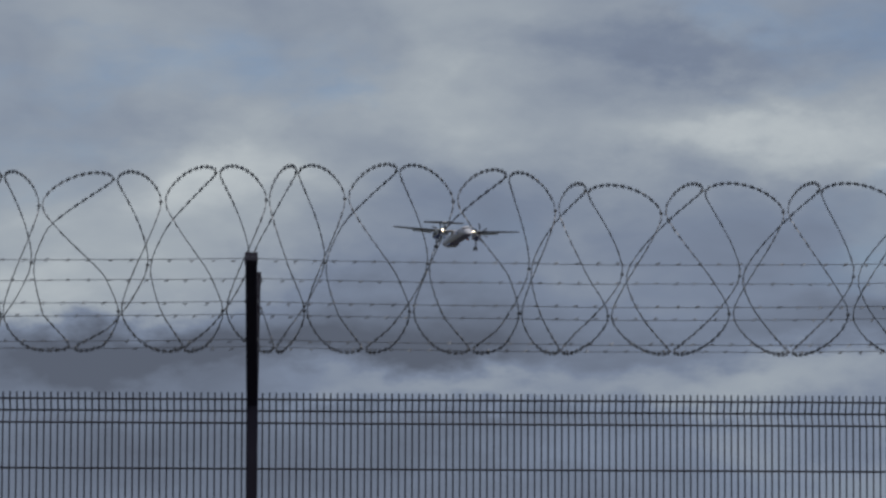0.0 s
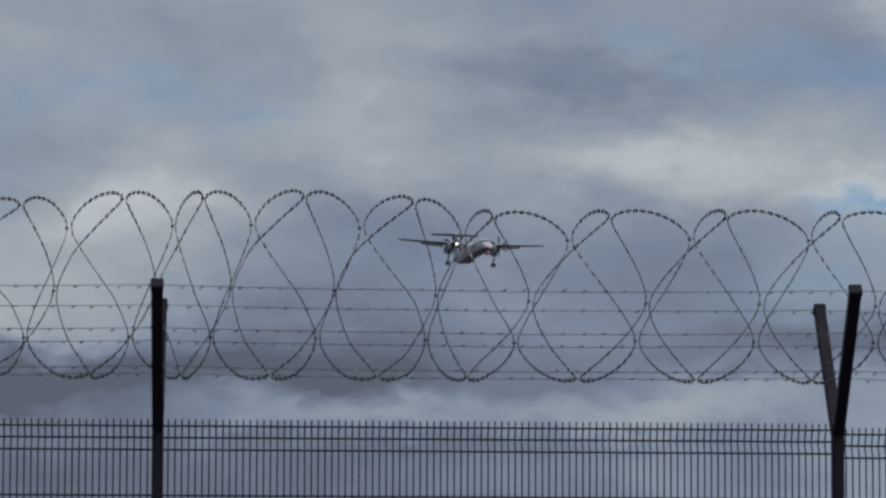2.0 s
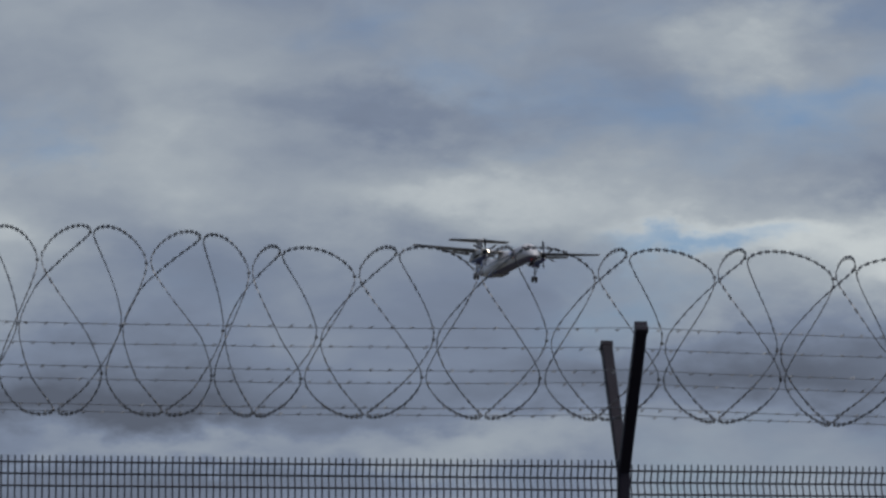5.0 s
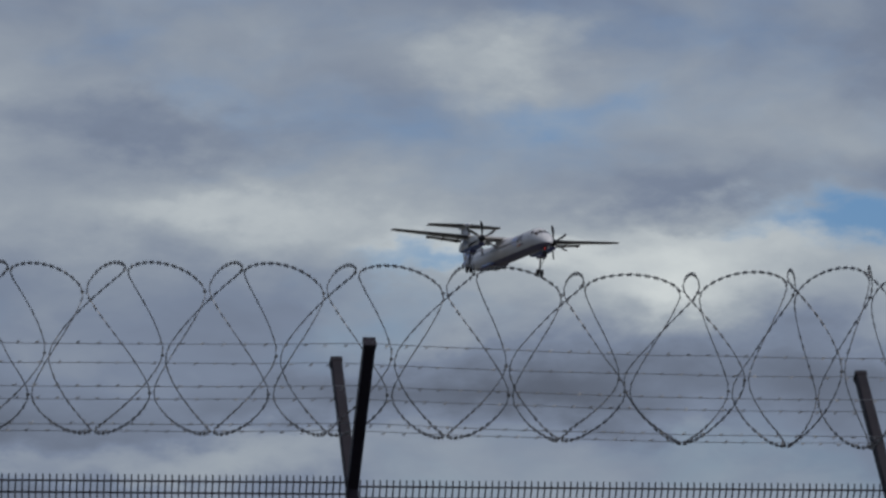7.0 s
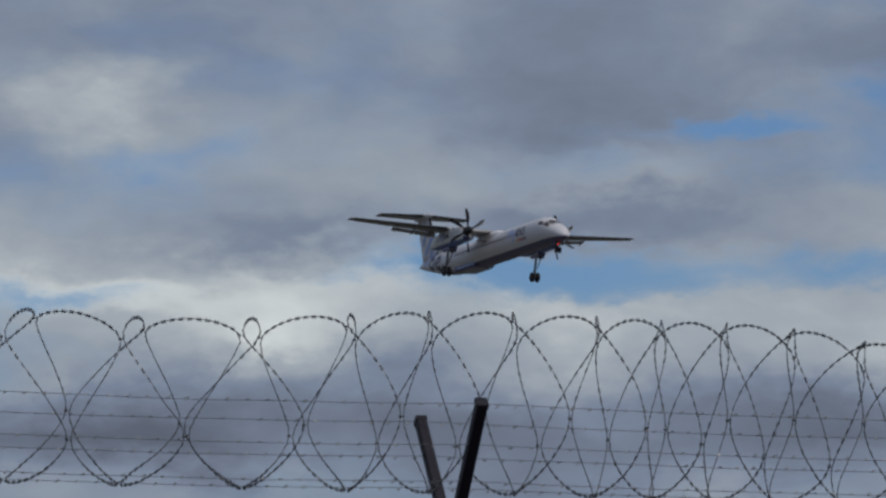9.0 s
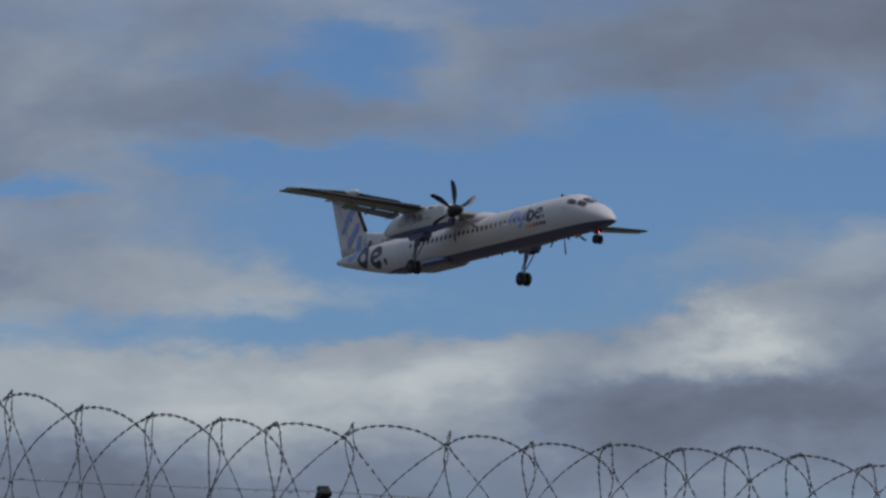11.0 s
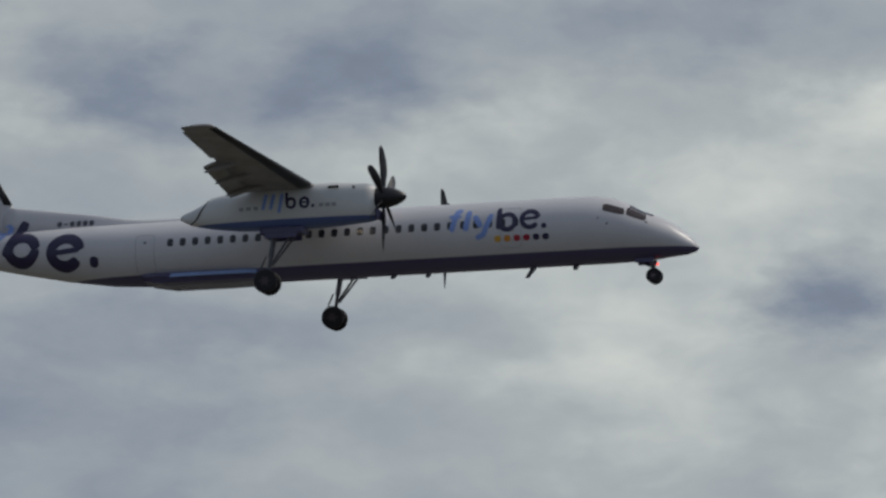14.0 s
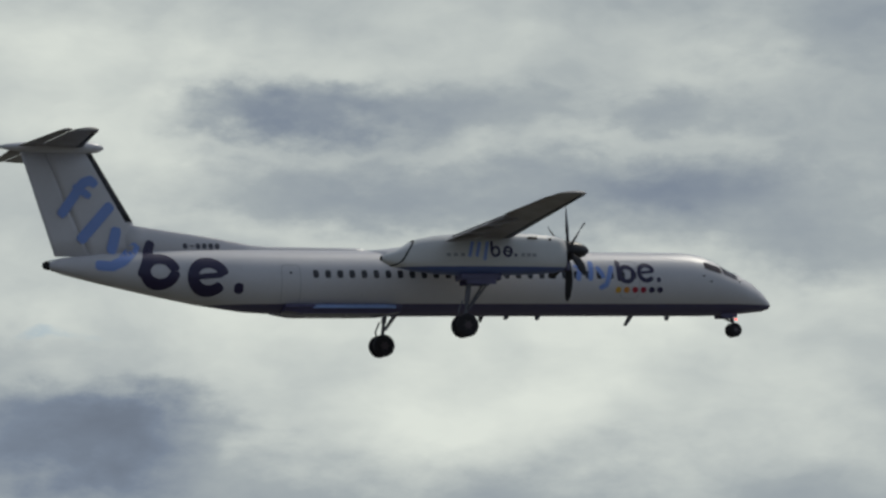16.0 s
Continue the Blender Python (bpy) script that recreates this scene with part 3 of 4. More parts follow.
for k, s in enumerate((-1, 1)):
    for i, f in enumerate((0.41, 0.67, 0.96)):
        barbed_wire(FENCE_Y + s * (0.012 + (ARM_OUT - 0.012) * f + 0.02), FENCE_TOP - 0.03 + (ARM_TOP - FENCE_TOP + 0.03) * f + 0.018, 10 * k + i)
razor_coil()


# ---- the dark shed behind the turn ----
def shed():
    t = thing("shed", "dark clad shed with a shallow sloping roof", "shed", at=pose(27.3, -1.305, 0, 0, 0, -90))
    w, dp, h0, h1 = 5.0, 4.0, 3.395, 2.42
    bm = bmesh.new()
    rings = [[(0, y, -0.2), (w, y, -0.2), (w, y, h1 - 0.1), (0, y, h0 - 0.1)] for y in (0.02, dp - 0.02)]
    loft(bm, rings)
    part("wall", bm, M_SHED, t)
    bm = bmesh.new()
    loft(bm, [[(-0.03, y, h0 - 0.16), (w + 0.03, y, h1 - 0.16), (w + 0.03, y, h1), (-0.03, y, h0)] for y in (0, dp)])
    bmesh.ops.bevel(bm, geom=list(bm.edges), offset=0.012, segments=1, affect="EDGES")
    part("roof", bm, M_SHED, t)


shed()


# ---- the aircraft: x ahead from the nose, y to port, z up from the cabin's axis ----
# station, half width, height of greatest width, top, bottom
HULL = (
    (0.00, 0.03, -0.92, -0.89, -0.95), (-0.12, 0.24, -0.90, -0.70, -1.06), (-0.45, 0.50, -0.80, -0.36, -1.16),
    (-1.00, 0.79, -0.60, 0.07, -1.21), (-1.70, 1.02, -0.42, 0.43, -1.28), (-2.20, 1.13, -0.30, 0.62, -1.31),
    (-2.80, 1.23, -0.20, 0.98, -1.33), (-3.40, 1.29, -0.10, 1.22, -1.345), (-4.20, 1.335, 0.0, 1.33, -1.345),
    (-5.20, 1.345, 0.0, 1.345, -1.345), (-20.0, 1.345, 0.0, 1.345, -1.345), (-22.0, 1.345, 0.0, 1.345, -1.29),
)
HULL += (
    (-24.0, 1.28, 0.05, 1.345, -1.17), (-26.0, 1.12, 0.15, 1.33, -0.88), (-28.0, 0.88, 0.30, 1.28, -0.48),
    (-30.0, 0.58, 0.48, 1.15, -0.04), (-31.5, 0.32, 0.62, 1.0, 0.32), (-32.1, 0.17, 0.68, 0.88, 0.52),
)
HX = [-h[0] for h in HULL]


def hull(x):
    """Smoothed half width, height of greatest width, top and bottom at x."""
    return [interp(-x, HX, [h[k] for h in HULL]) for k in (1, 2, 3, 4)]


def skin(x, th, off=0.0):
    """A point on the hull: th degrees from the top, positive to starboard."""
    w, zc, zt, zb = hull(x)
    a = radians(th)
    c, s = math.cos(a), math.sin(a)
    h = zt - zc if c > 0 else zc - zb
    return Vector((x, -(w + off) * s, zc + (h + off) * c))


def fin_edges(z):
    return interp(z, (0.8, 2.2, 5.3), (-27.2, -28.4, -30.25)), interp(z, (0.8, 5.3), (-31.75, -33.15))


def dorsal_top(x):
    return interp(-x, (18.2, 19.0, 23.2, 25.0, 28.9), (1.36, 1.46, 1.50, 1.83, 2.38))


def dorsal_half(x):
    return interp(-x, (18.2, 24, 28.9), (0.14, 0.13, 0.16))


def side_y(x, z):
    """Half width of hull, spine and fin at a place on the aircraft's side."""
    w, zc, zt, zb = hull(x)
    h = zt - zc if z > zc else zc - zb
    k = (z - zc) / max(h, 1e-3)
    y = w * math.sqrt(1 - k * k) if abs(k) < 1 else 0.0
    le, te = fin_edges(z)
    if z > 1.0 and te < x < le:
        f = (le - x) / (le - te)
        y = max(y, interp(z, (1, 5.3), (0.20, 0.13)) * (1 - abs(f - 0.4) ** 2 * 1.6))
    if z > 1.0 and -28.6 < x < -19:
        top = dorsal_top(x)
        w = dorsal_half(x)
        y = max(y, interp(z, (1.1, (1.1 + top) / 2, top - 0.05), (w * 1.6, w, w * 0.55)) + 0.004)
    return y


def strip(bm, pts, width, side, off=0.014):
    """A painted stroke along points (x, z) on the aircraft's side, with round ends."""
    path = []
    for (x0, z0), (x1, z1) in zip(pts, pts[1:]):
        n = max(2, int(math.hypot(x1 - x0, z1 - z0) / 0.09))
        path += [(x0 + (x1 - x0) * i / n, z0 + (z1 - z0) * i / n) for i in range(n)]
    path.append(pts[-1])
    rows = []
    for i, (x, z) in enumerate(path):
        a, b = path[max(i - 1, 0)], path[min(i + 1, len(path) - 1)]
        dx, dz = b[0] - a[0], b[1] - a[1]
        ln = math.hypot(dx, dz) or 1
        e = min(i, len(path) - 1 - i) * 0.09 / (width * 0.5)
        ww = width * (1.0 if pts[0] == pts[-1] or e >= 1 else 0.55 + 0.45 * math.sqrt(max(0, 1 - (1 - e) ** 2)))
        row = []
        for k in (-0.5, -0.17, 0.17, 0.5):
            px, pz = x - dz / ln * ww * k, z + dx / ln * ww * k
            row.append(bm.verts.new((px, side * (side_y(px, pz) + off), pz)))
        rows.append(row)
    for a, b in zip(rows, rows[1:]):
        for i in range(3):
            bm.faces.new((a[i], a[i + 1], b[i + 1], b[i]))
    return bm


def ring_pts(x, z, rx, rz, a0=0, a1=360, n=28):
    return [(x + rx * math.cos(radians(a0 + (a1 - a0) * i / n)), z + rz * math.sin(radians(a0 + (a1 - a0) * i / n))) for i in range(n + 1)]


def foil(le, chord, z, y, thick, droop=0.0, n=11):
    """An aerofoil ring at span y; droop in degrees lowers the trailing edge."""
    up, lo = [], []
    for i in range(n):
        c = (1 - math.cos(math.pi * i / (n - 1))) / 2
        t = 5 * thick * (0.2969 * math.sqrt(c) - 0.126 * c - 0.3516 * c * c + 0.2843 * c ** 3 - 0.1015 * c ** 4)
        cam_ = 0.025 * (1 - (2 * c - 0.9) ** 2)
        up.append((c, cam_ + t))
        lo.append((c, cam_ - t * 0.8))
    s, k = math.sin(radians(droop)), math.cos(radians(droop))
    pts = up + lo[-2:0:-1]
    return [(le - chord * (c * k + h * s), y, z + chord * (h * k - c * s)) for c, h in pts]


def foil_nose(le, chord, z, y, thick, frac, off=0.008):
    """A sleeve round the front of an aerofoil, as far back as frac of the chord."""
    pts = []
    for i in range(-7, 8):
        c = frac * (abs(i) / 7) ** 1.6
        t = 5 * thick * (0.2969 * math.sqrt(c) - 0.126 * c - 0.3516 * c * c)
        cam_ = 0.025 * (1 - (2 * c - 0.9) ** 2)
        h = cam_ + t if i >= 0 else cam_ - t * 0.8
        pts.append((le - chord * c + off * (1 - abs(i) / 7), y, z + chord * h + math.copysign(off, i) * min(1, abs(i) / 2)))
    return pts


def patch(bm, x0, x1, t0, t1, off, nx=6, nt=6, round_=0.0, side=1):
    """A piece of the hull's skin between stations and angles, with rounded corners."""
    vs = []
    for i in range(nx + 1):
        row = []
        for j in range(nt + 1):
            u, v = i / nx * 2 - 1, j / nt * 2 - 1
            if round_:
                m = max(abs(u), abs(v), 1e-6)
                u, v = u + 1e-7, v + 1e-7
                r = (abs(u / m) ** 4 + abs(v / m) ** 4) ** 0.25
                u, v = u / r ** round_, v / r ** round_
            p = skin((x0 + x1) / 2 + u * (x1 - x0) / 2, (t0 + t1) / 2 + v * (t1 - t0) / 2, off)
            row.append(bm.verts.new((p.x, p.y * side, p.z)))
        vs.append(row)
    for i in range(nx):
        for j in range(nt):
            bm.faces.new((vs[i][j], vs[i + 1][j], vs[i + 1][j + 1], vs[i][j + 1]))
    return bm


def wing_at(y):
    """Leading edge, chord, height and thickness of the wing at a span."""
    a = abs(y)
    ys = (0, 4.45, 14.2)
    return (interp(a, ys, (-13.95, -14.05, -15.1)), interp(a, ys, (2.85, 2.75, 1.25)), interp(a, ys, (1.34, 1.38, 1.94)), interp(a, ys, (0.18, 0.175, 0.125)))


def wheel(parent, c, r, w):
    bm = bmesh.new()
    prof = [(-w, r * 0.58), (-w, r * 0.80), (-w * 0.85, r * 0.93), (-w * 0.45, r), (w * 0.45, r), (w * 0.85, r * 0.93), (w, r * 0.80), (w, r * 0.58)]
    lathe(bm, prof, "y", 28, c)
    ob = part("wheel", bm, M_TYRE, parent, "black rubber tyre", True)
    bm = bmesh.new()
    lathe(bm, [(-w * 1.04, r * 0.22), (-w * 0.9, r * 0.56), (w * 0.9, r * 0.56), (w * 1.04, r * 0.22)], "y", 20, c)
    for k in range(6):
        a = k * math.pi / 3
        rod(bm, (c[0] + r * 0.4 * math.cos(a), c[1] - w * 1.06, c[2] + r * 0.4 * math.sin(a)), (c[0] + r * 0.4 * math.cos(a), c[1] + w * 1.06, c[2] + r * 0.4 * math.sin(a)), r * 0.07, 6)
    part("rim", bm, M_RIM, ob, "dull metal wheel rim")


HUB = (-11.45, 4.45, 0.89)


def propeller(plane, side):
    hub = new("propeller")
    hub.empty_display_size = 0.3
    hub.parent = plane
    tagged(hub, "black six-bladed propeller")
    bm = bmesh.new()
    lathe(bm, [(0.92, 0.015), (0.88, 0.10), (0.74, 0.21), (0.5, 0.32), (0.22, 0.385), (0.0, 0.40), (-0.28, 0.40)], "x", 28)
    part("spinner", bm, M_BLACK, hub, "", True)
    me = None
    for k in range(6):
        if me is None:
            bm = bmesh.new()
            rings = []
            for f in np.linspace(0, 1, 13):
                r = 0.34 + f * 1.71
                ch = interp(f, (0, 0.12, 0.35, 0.7, 0.92, 1.0), (0.14, 0.18, 0.31, 0.35, 0.26, 0.10))
                th = interp(f, (0, 0.15, 0.5, 1), (0.13, 0.09, 0.035, 0.012))
                tw = radians(interp(f, (0, 1), (62, 24)))
                sw = -0.16 * max(0, f - 0.35) ** 2 * 2.4
                ring = []
                for a in np.linspace(0, 2 * math.pi, 12, endpoint=False):
                    u, v = ch / 2 * math.cos(a) + sw, th / 2 * math.sin(a)
                    ring.append((u * math.sin(tw) + v * math.cos(tw), u * math.cos(tw) - v * math.sin(tw), r))
                rings.append(ring)
            loft(bm, rings)
            o = part("blade", bm, M_BLACK, hub, "", True)
            me = o.data
        else:
            o = shared("blade", me, hub)
        o.matrix_basis = pose(0, 0, 0, 60 * k, 0, 0)
    return hub


def aircraft():
    p = thing("turboprop_airliner", "white and blue twin-propeller airliner flying with its wheels down", "aircraft")
    # hull
    bm = bmesh.new()
    xs = sorted({h[0] for h in HULL} | {-0.03, -0.25, -0.7, -1.35, -2.5, -3.1, -3.8, -23, -25, -27, -29, -30.8, -31.8} | set(np.arange(-21.5, -5, 1.5).tolist()), reverse=True)
    loft(bm, [[skin(x, a) for a in np.linspace(0, 360, 56, endpoint=False)] for x in xs])
    part("fuselage", bm, M_FUS, p, "white fuselage with a dark blue belly", True)
    bm = bmesh.new()
    loft(bm, [[Vector((x, y * k, 0.69 + z * k)) for y, z in [(0.17 * math.cos(a), 0.19 * math.sin(a)) for a in np.linspace(0, 2 * math.pi, 16, endpoint=False)]] for x, k in ((-32.08, 1.0), (-32.25, 0.85), (-32.33, 0.5))])
    part("tail_cone", bm, M_EXHAUST, p, "dark tail cone outlet", True)
    # spine, fin, rudder, boots
    bm = bmesh.new()
    rings = []
    for x in np.linspace(-18.2, -28.9, 15):
        top, y = dorsal_top(x), dorsal_half(x)
        rings.append([(x, -y * 1.6, 1.1), (x, -y, (1.1 + top) / 2), (x, -y * 0.55, top - 0.05), (x, 0, top), (x, y * 0.55, top - 0.05), (x, y, (1.1 + top) / 2), (x, y * 1.6, 1.1)])
    loft(bm, rings)
    part("dorsal_fin", bm, M_WHITE, p, "", True)

    def fin_piece(f0, f1, z0, z1, m, name, label, grow=0.0):
        bm = bmesh.new()
        rings = []
        for z in np.linspace(z0, z1, 7):
            le, te = fin_edges(z)
            ch = le - te
            ring = []
            fs = np.linspace(f0, f1, 9)
            for sgn, seq in ((1, fs), (-1, fs[::-1])):
                for f in seq:
                    h = interp(z, (1, 5.3), (0.20, 0.13)) * 2.35 * (1.05 * math.sqrt(max(f, 0)) - 0.45 * f - 0.6 * f * f) * 0.86 + 0.006 + grow
                    ring.append((le - f * ch + (grow * 2 if f < 0.01 else 0), sgn * h, z))
            rings.append(ring)
        loft(bm, rings)
        return part(name, bm, m, p, label, True)

    fin_piece(0.0, 0.66, 0.9, 5.32, M_WHITE, "fin", "white tail fin")
    fin_piece(0.668, 1.0, 1.05, 5.25, M_WHITE, "rudder", "")
    fin_piece(0.0, 0.085, 2.45, 5.2, M_BOOT, "deicing_boot", "black rubber leading edge strip", 0.008)
    bm = bmesh.new()
    loft(bm, [[(x, 0.32 * k * math.cos(a), 5.42 + 0.27 * k * math.sin(a)) for a in np.linspace(0, 2 * math.pi, 20, endpoint=False)]
              for x, k in ((-29.65, 0.05), (-29.72, 0.35), (-29.95, 0.7), (-30.4, 0.95), (-31.2, 1.0), (-32.6, 0.85), (-33.6, 0.5), (-34.0, 0.2))])
    part("bullet_fairing", bm, M_WHITE, p, "", True)
    for s in (-1, 1):
        def tp(y):
            a = abs(y)
            return interp(a, (0, 4.62), (-30.55, -31.35)), interp(a, (0, 4.62), (2.75, 1.55))
        bm = bmesh.new()
        loft(bm, [foil(tp(y)[0], tp(y)[1] * 0.68, 5.46, y * s, 0.17) for y in (0.1, 1.2, 2.4, 3.6, 4.5, 4.62)])
        part("tailplane", bm, M_WING, p, "", True)
        bm = bmesh.new()
        loft(bm, [foil(tp(y)[0] - tp(y)[1] * 0.68, tp(y)[1] * 0.34, 5.48, y * s, 0.2, 3) for y in (0.3, 2.4, 4.58)])
        part("elevator", bm, M_WING, p, "", True)
        bm = bmesh.new()
        loft(bm, [foil_nose(tp(y)[0], tp(y)[1] * 0.68, 5.46, y * s, 0.17, 0.19) for y in (0.5, 2.4, 4.5)])
        part("deicing_boot", bm, M_BOOT, p, "black rubber leading edge strip", True)
        # wing
        bm = bmesh.new()
        rings = []
        for y in (0.0, 1.3, 3.0, 4.45, 6.0, 8.0, 10.0, 12.0, 13.7, 14.2, 14.32):
            le, ch, z, th = wing_at(min(y, 14.2))
            if y > 14.2:
                le, ch, th = le - 0.12, ch - 0.2, th * 0.4
            rings.append(foil(le, ch, z, y * s, th))
        loft(bm, rings)
        w = part("wing", bm, M_WING, p, "light grey painted wing", True)
        for y0, y1 in ((1.5, 3.6), (5.3, 9.7)):
            bm = bmesh.new()
            rings = []
            for y in np.linspace(y0, y1, 5):
                le, ch, z, th = wing_at(y)
                rings.append(foil(le - ch * 0.93, ch * 0.32, z - 0.10, y * s, 0.15, 17))
            loft(bm, rings)
            part("flap", bm, M_FLAP, w, "lowered landing flap", True)
        bm = bmesh.new()
        loft(bm, [foil(wing_at(y)[0] - wing_at(y)[1] * 0.99, 0.12, wing_at(y)[2] + 0.0, y * s, 0.2, 5) for y in (9.9, 13.6)])
        part("aileron", bm, M_FLAP, w, "", True)
        for y in (2.2, 5.9, 7.7, 9.4):
            le, ch, z, th = wing_at(y)
            bm = bmesh.new()
            loft(bm, [[(le - ch * f, y * s + 0.075 * k * math.cos(a), z - 0.13 - dz + 0.12 * k * math.sin(a)) for a in np.linspace(0, 2 * math.pi, 10, endpoint=False)]
                      for f, k, dz in ((0.60, 0.1, 0), (0.7, 0.7, 0.03), (0.9, 1.0, 0.09), (1.12, 0.8, 0.2), (1.25, 0.2, 0.27))])
            part("flap_fairing", bm, M_WING, w, "", True)
        bm = bmesh.new()
        loft(bm, [foil_nose(*wing_at(y)[:3], y * s, wing_at(y)[3], 0.19) for y in (5.25, 9.0, 12.0, 14.0)])
        part("deicing_boot", bm, M_BOOT, w, "black rubber leading edge strip", True)
        for y in (3.2, 3.55):
            bm = bmesh.new()
            lathe(bm, [(-14.02, 0.10), (-13.95, 0.09), (-13.92, 0.02)], "x", 12, (0, y * s, 1.42))
            part("landing_light", bm, M_LAMP, w, "lit landing light")
        # nacelle
        nx = ((-11.72, 0.46, 0.05, 1.36), (-12.1, 0.56, -0.02, 1.47), (-13.2, 0.66, -0.09, 1.56), (-14.6, 0.70, -0.13, 1.60),
              (-16.2, 0.70, -0.13, 1.56), (-17.4, 0.63, -0.07, 1.44), (-18.25, 0.53, 0.03, 1.28), (-18.5, 0.50, 0.07, 1.15), (-18.8, 0.44, 0.13, 0.98), (-19.1, 0.36, 0.19, 0.85), (-19.45, 0.24, 0.32, 0.72), (-19.65, 0.12, 0.44, 0.63))
        bm = bmesh.new()
        rings = []
        for x, hw, zb, zt in nx:
            ring = []
            for a in np.linspace(0, 2 * math.pi, 28, endpoint=False):
                c, k = math.cos(a), math.sin(a)
                e = 0.72
                ring.append((x, s * 4.45 + hw * math.copysign(abs(c) ** e, c), (zb + zt) / 2 + (zt - zb) / 2 * math.copysign(abs(k) ** e, k)))
            rings.append(ring)
        loft(bm, rings)
        nac = part("nacelle", bm, M_NAC, p, "white engine nacelle with a blue underside", True)
        bm = bmesh.new()
        rings = []
        for back in (0.0, 0.09):
            ring = []
            for a in np.linspace(0, 2 * math.pi, 28, endpoint=False):
                c, k = math.cos(a), math.sin(a)
                x = -18.30 - 0.46 * (1 - k) - back
                hw, zb, zt = [interp(-x, [-q[0] for q in nx], [q[j] for q in nx]) for j in (1, 2, 3)]
                ring.append((x, s * 4.45 + (hw + 0.012) * math.copysign(abs(c) ** 0.72, c), (zb + zt) / 2 + ((zt - zb) / 2 + 0.012) * math.copysign(abs(k) ** 0.72, k)))
            rings.append(ring)
        loft(bm, rings, caps=False)
        part("exhaust_rim", bm, M_EXHAUST, nac, "sooty exhaust rim", True)
        bm = bmesh.new()
        loft(bm, [[(x, s * 4.45 + hw * math.cos(a), z + hz * math.sin(a)) for a in np.linspace(0, 2 * math.pi, 20, endpoint=False)] for x, hw, z, hz in ((-19.60, 0.125, 0.535, 0.10), (-19.68, 0.11, 0.535, 0.09))])
        part("tail_lip", bm, M_EXHAUST, nac, "", True)
        bm = bmesh.new()
        box(bm, -11.70, -11.55, s * 4.45 - 0.36, s * 4.45 + 0.36, 0.03, 0.42, 0.05)
        part("intake", bm, M_BELLY, nac, "dark chin air intake")
        for xx, zz, hw in ((-13.3, 1.32, 0.22), (-12.5, 1.28, 0.05)):
            for sy in (-1, 1):
                bm = bmesh.new()
                yy = s * 4.45 + sy * (interp(-xx, [-n[0] for n in nx], [n[1] for n in nx]) * 0.93)
                box(bm, xx - hw, xx + hw, yy - 0.02, yy + 0.02, zz - 0.05, zz + 0.05, 0.015)
                part("vent", bm, M_EXHAUST, nac)
        # painted mark on the nacelle's sides: pale bars, two rings and a stop
        for sy in (-1, 1):
            def ny(x):
                return s * 4.45 + sy * (interp(-x, [-n[0] for n in nx], [n[1] for n in nx]) + 0.012)

            def flat(pts, wd, m, name):
                bm = bmesh.new()
                rows = []
                for i, (x, z) in enumerate(pts):
                    a, b = pts[max(i - 1, 0)], pts[min(i + 1, len(pts) - 1)]
                    if pts[0] == pts[-1] and i in (0, len(pts) - 1):
                        a, b = pts[-2], pts[1]
                    dx, dz = b[0] - a[0], b[1] - a[1]
                    ln = math.hypot(dx, dz)
                    rows.append([bm.verts.new((x - dz / ln * wd * k, ny(x), z + dx / ln * wd * k)) for k in (-0.5, 0.5)])
                for q, r in zip(rows, rows[1:]):
                    bm.faces.new((q[0], q[1], r[1], r[0]))
                part(name, bm, m, nac)
            for x0 in (-16.05, -15.74, -15.40):
                flat([(x0 - 0.07, 0.55 - (0.14 if x0 == -15.40 else 0)), (x0 + 0.07, 1.14)], 0.13, M_LIGHTBLUE, "mark_bar")
            for x0 in (-14.98, -14.44):
                flat(ring_pts(x0, 0.76, 0.165, 0.18, n=16), 0.11, M_NAVY, "mark_ring")
            flat([(-15.15, 0.72), (-15.15, 1.18)], 0.11, M_NAVY, "mark_bar")
            flat([(-14.56, 0.77), (-14.32, 0.77)], 0.07, M_NAVY, "mark_bar")
            flat([(-14.15, 0.62), (-14.03, 0.62)], 0.12, M_NAVY, "mark_dot")
            for x0 in (-17.1, -16.8, -16.5, -13.85, -13.6, -13.35):
                flat([(x0, 0.63), (x0 + 0.18, 0.63)], 0.14, M_LINE, "mark_bar")
        # main undercarriage
        y = s * 4.45
        bm = bmesh.new()
        box(bm, -16.35, -14.60, y - 0.40, y + 0.40, -0.36, -0.06, 0.06)
        part("gear_bay", bm, M_BELLY, nac, "dark blue wheel bay fairing")
        leg = new("main_gear")
        leg.parent = p
        tagged(leg, "lowered main wheels on a braced leg")
        bm = bmesh.new()
        rod(bm, (-15.85, y, -0.2), (-16.02, y, -1.2), 0.11, 14)
        rod(bm, (-16.02, y, -1.2), (-16.15, y, -2.12), 0.075, 14)
        rod(bm, (-16.15, y - 0.34, -2.17), (-16.15, y + 0.34, -2.17), 0.07, 12)
        part("leg", bm, M_GEAR, leg)
        for dy in (-0.16, 0.16):
            bm = bmesh.new()
            rod(bm, (-15.05, y + dy * 1.6, -0.3), (-15.98, y + dy * 0.6, -1.5), 0.045, 10)
            part("brace", bm, M_GEAR, leg)
        bm = bmesh.new()
        rod(bm, (-16.2, y, -1.15), (-16.42, y, -1.6), 0.035, 8)
        rod(bm, (-16.42, y, -1.6), (-16.22, y, -2.05), 0.035, 8)
        part("torque_link", bm, M_GEAR, leg)
        for dy in (-0.26, 0.26):
            wheel(leg, (-16.15, y + dy, -2.17), 0.47, 0.12)
        for dy in (-0.37, 0.37):
            bm = bmesh.new()
            box(bm, -16.15, -14.85, y + dy - 0.015, y + dy + 0.015, -0.52, -0.28, 0.01)
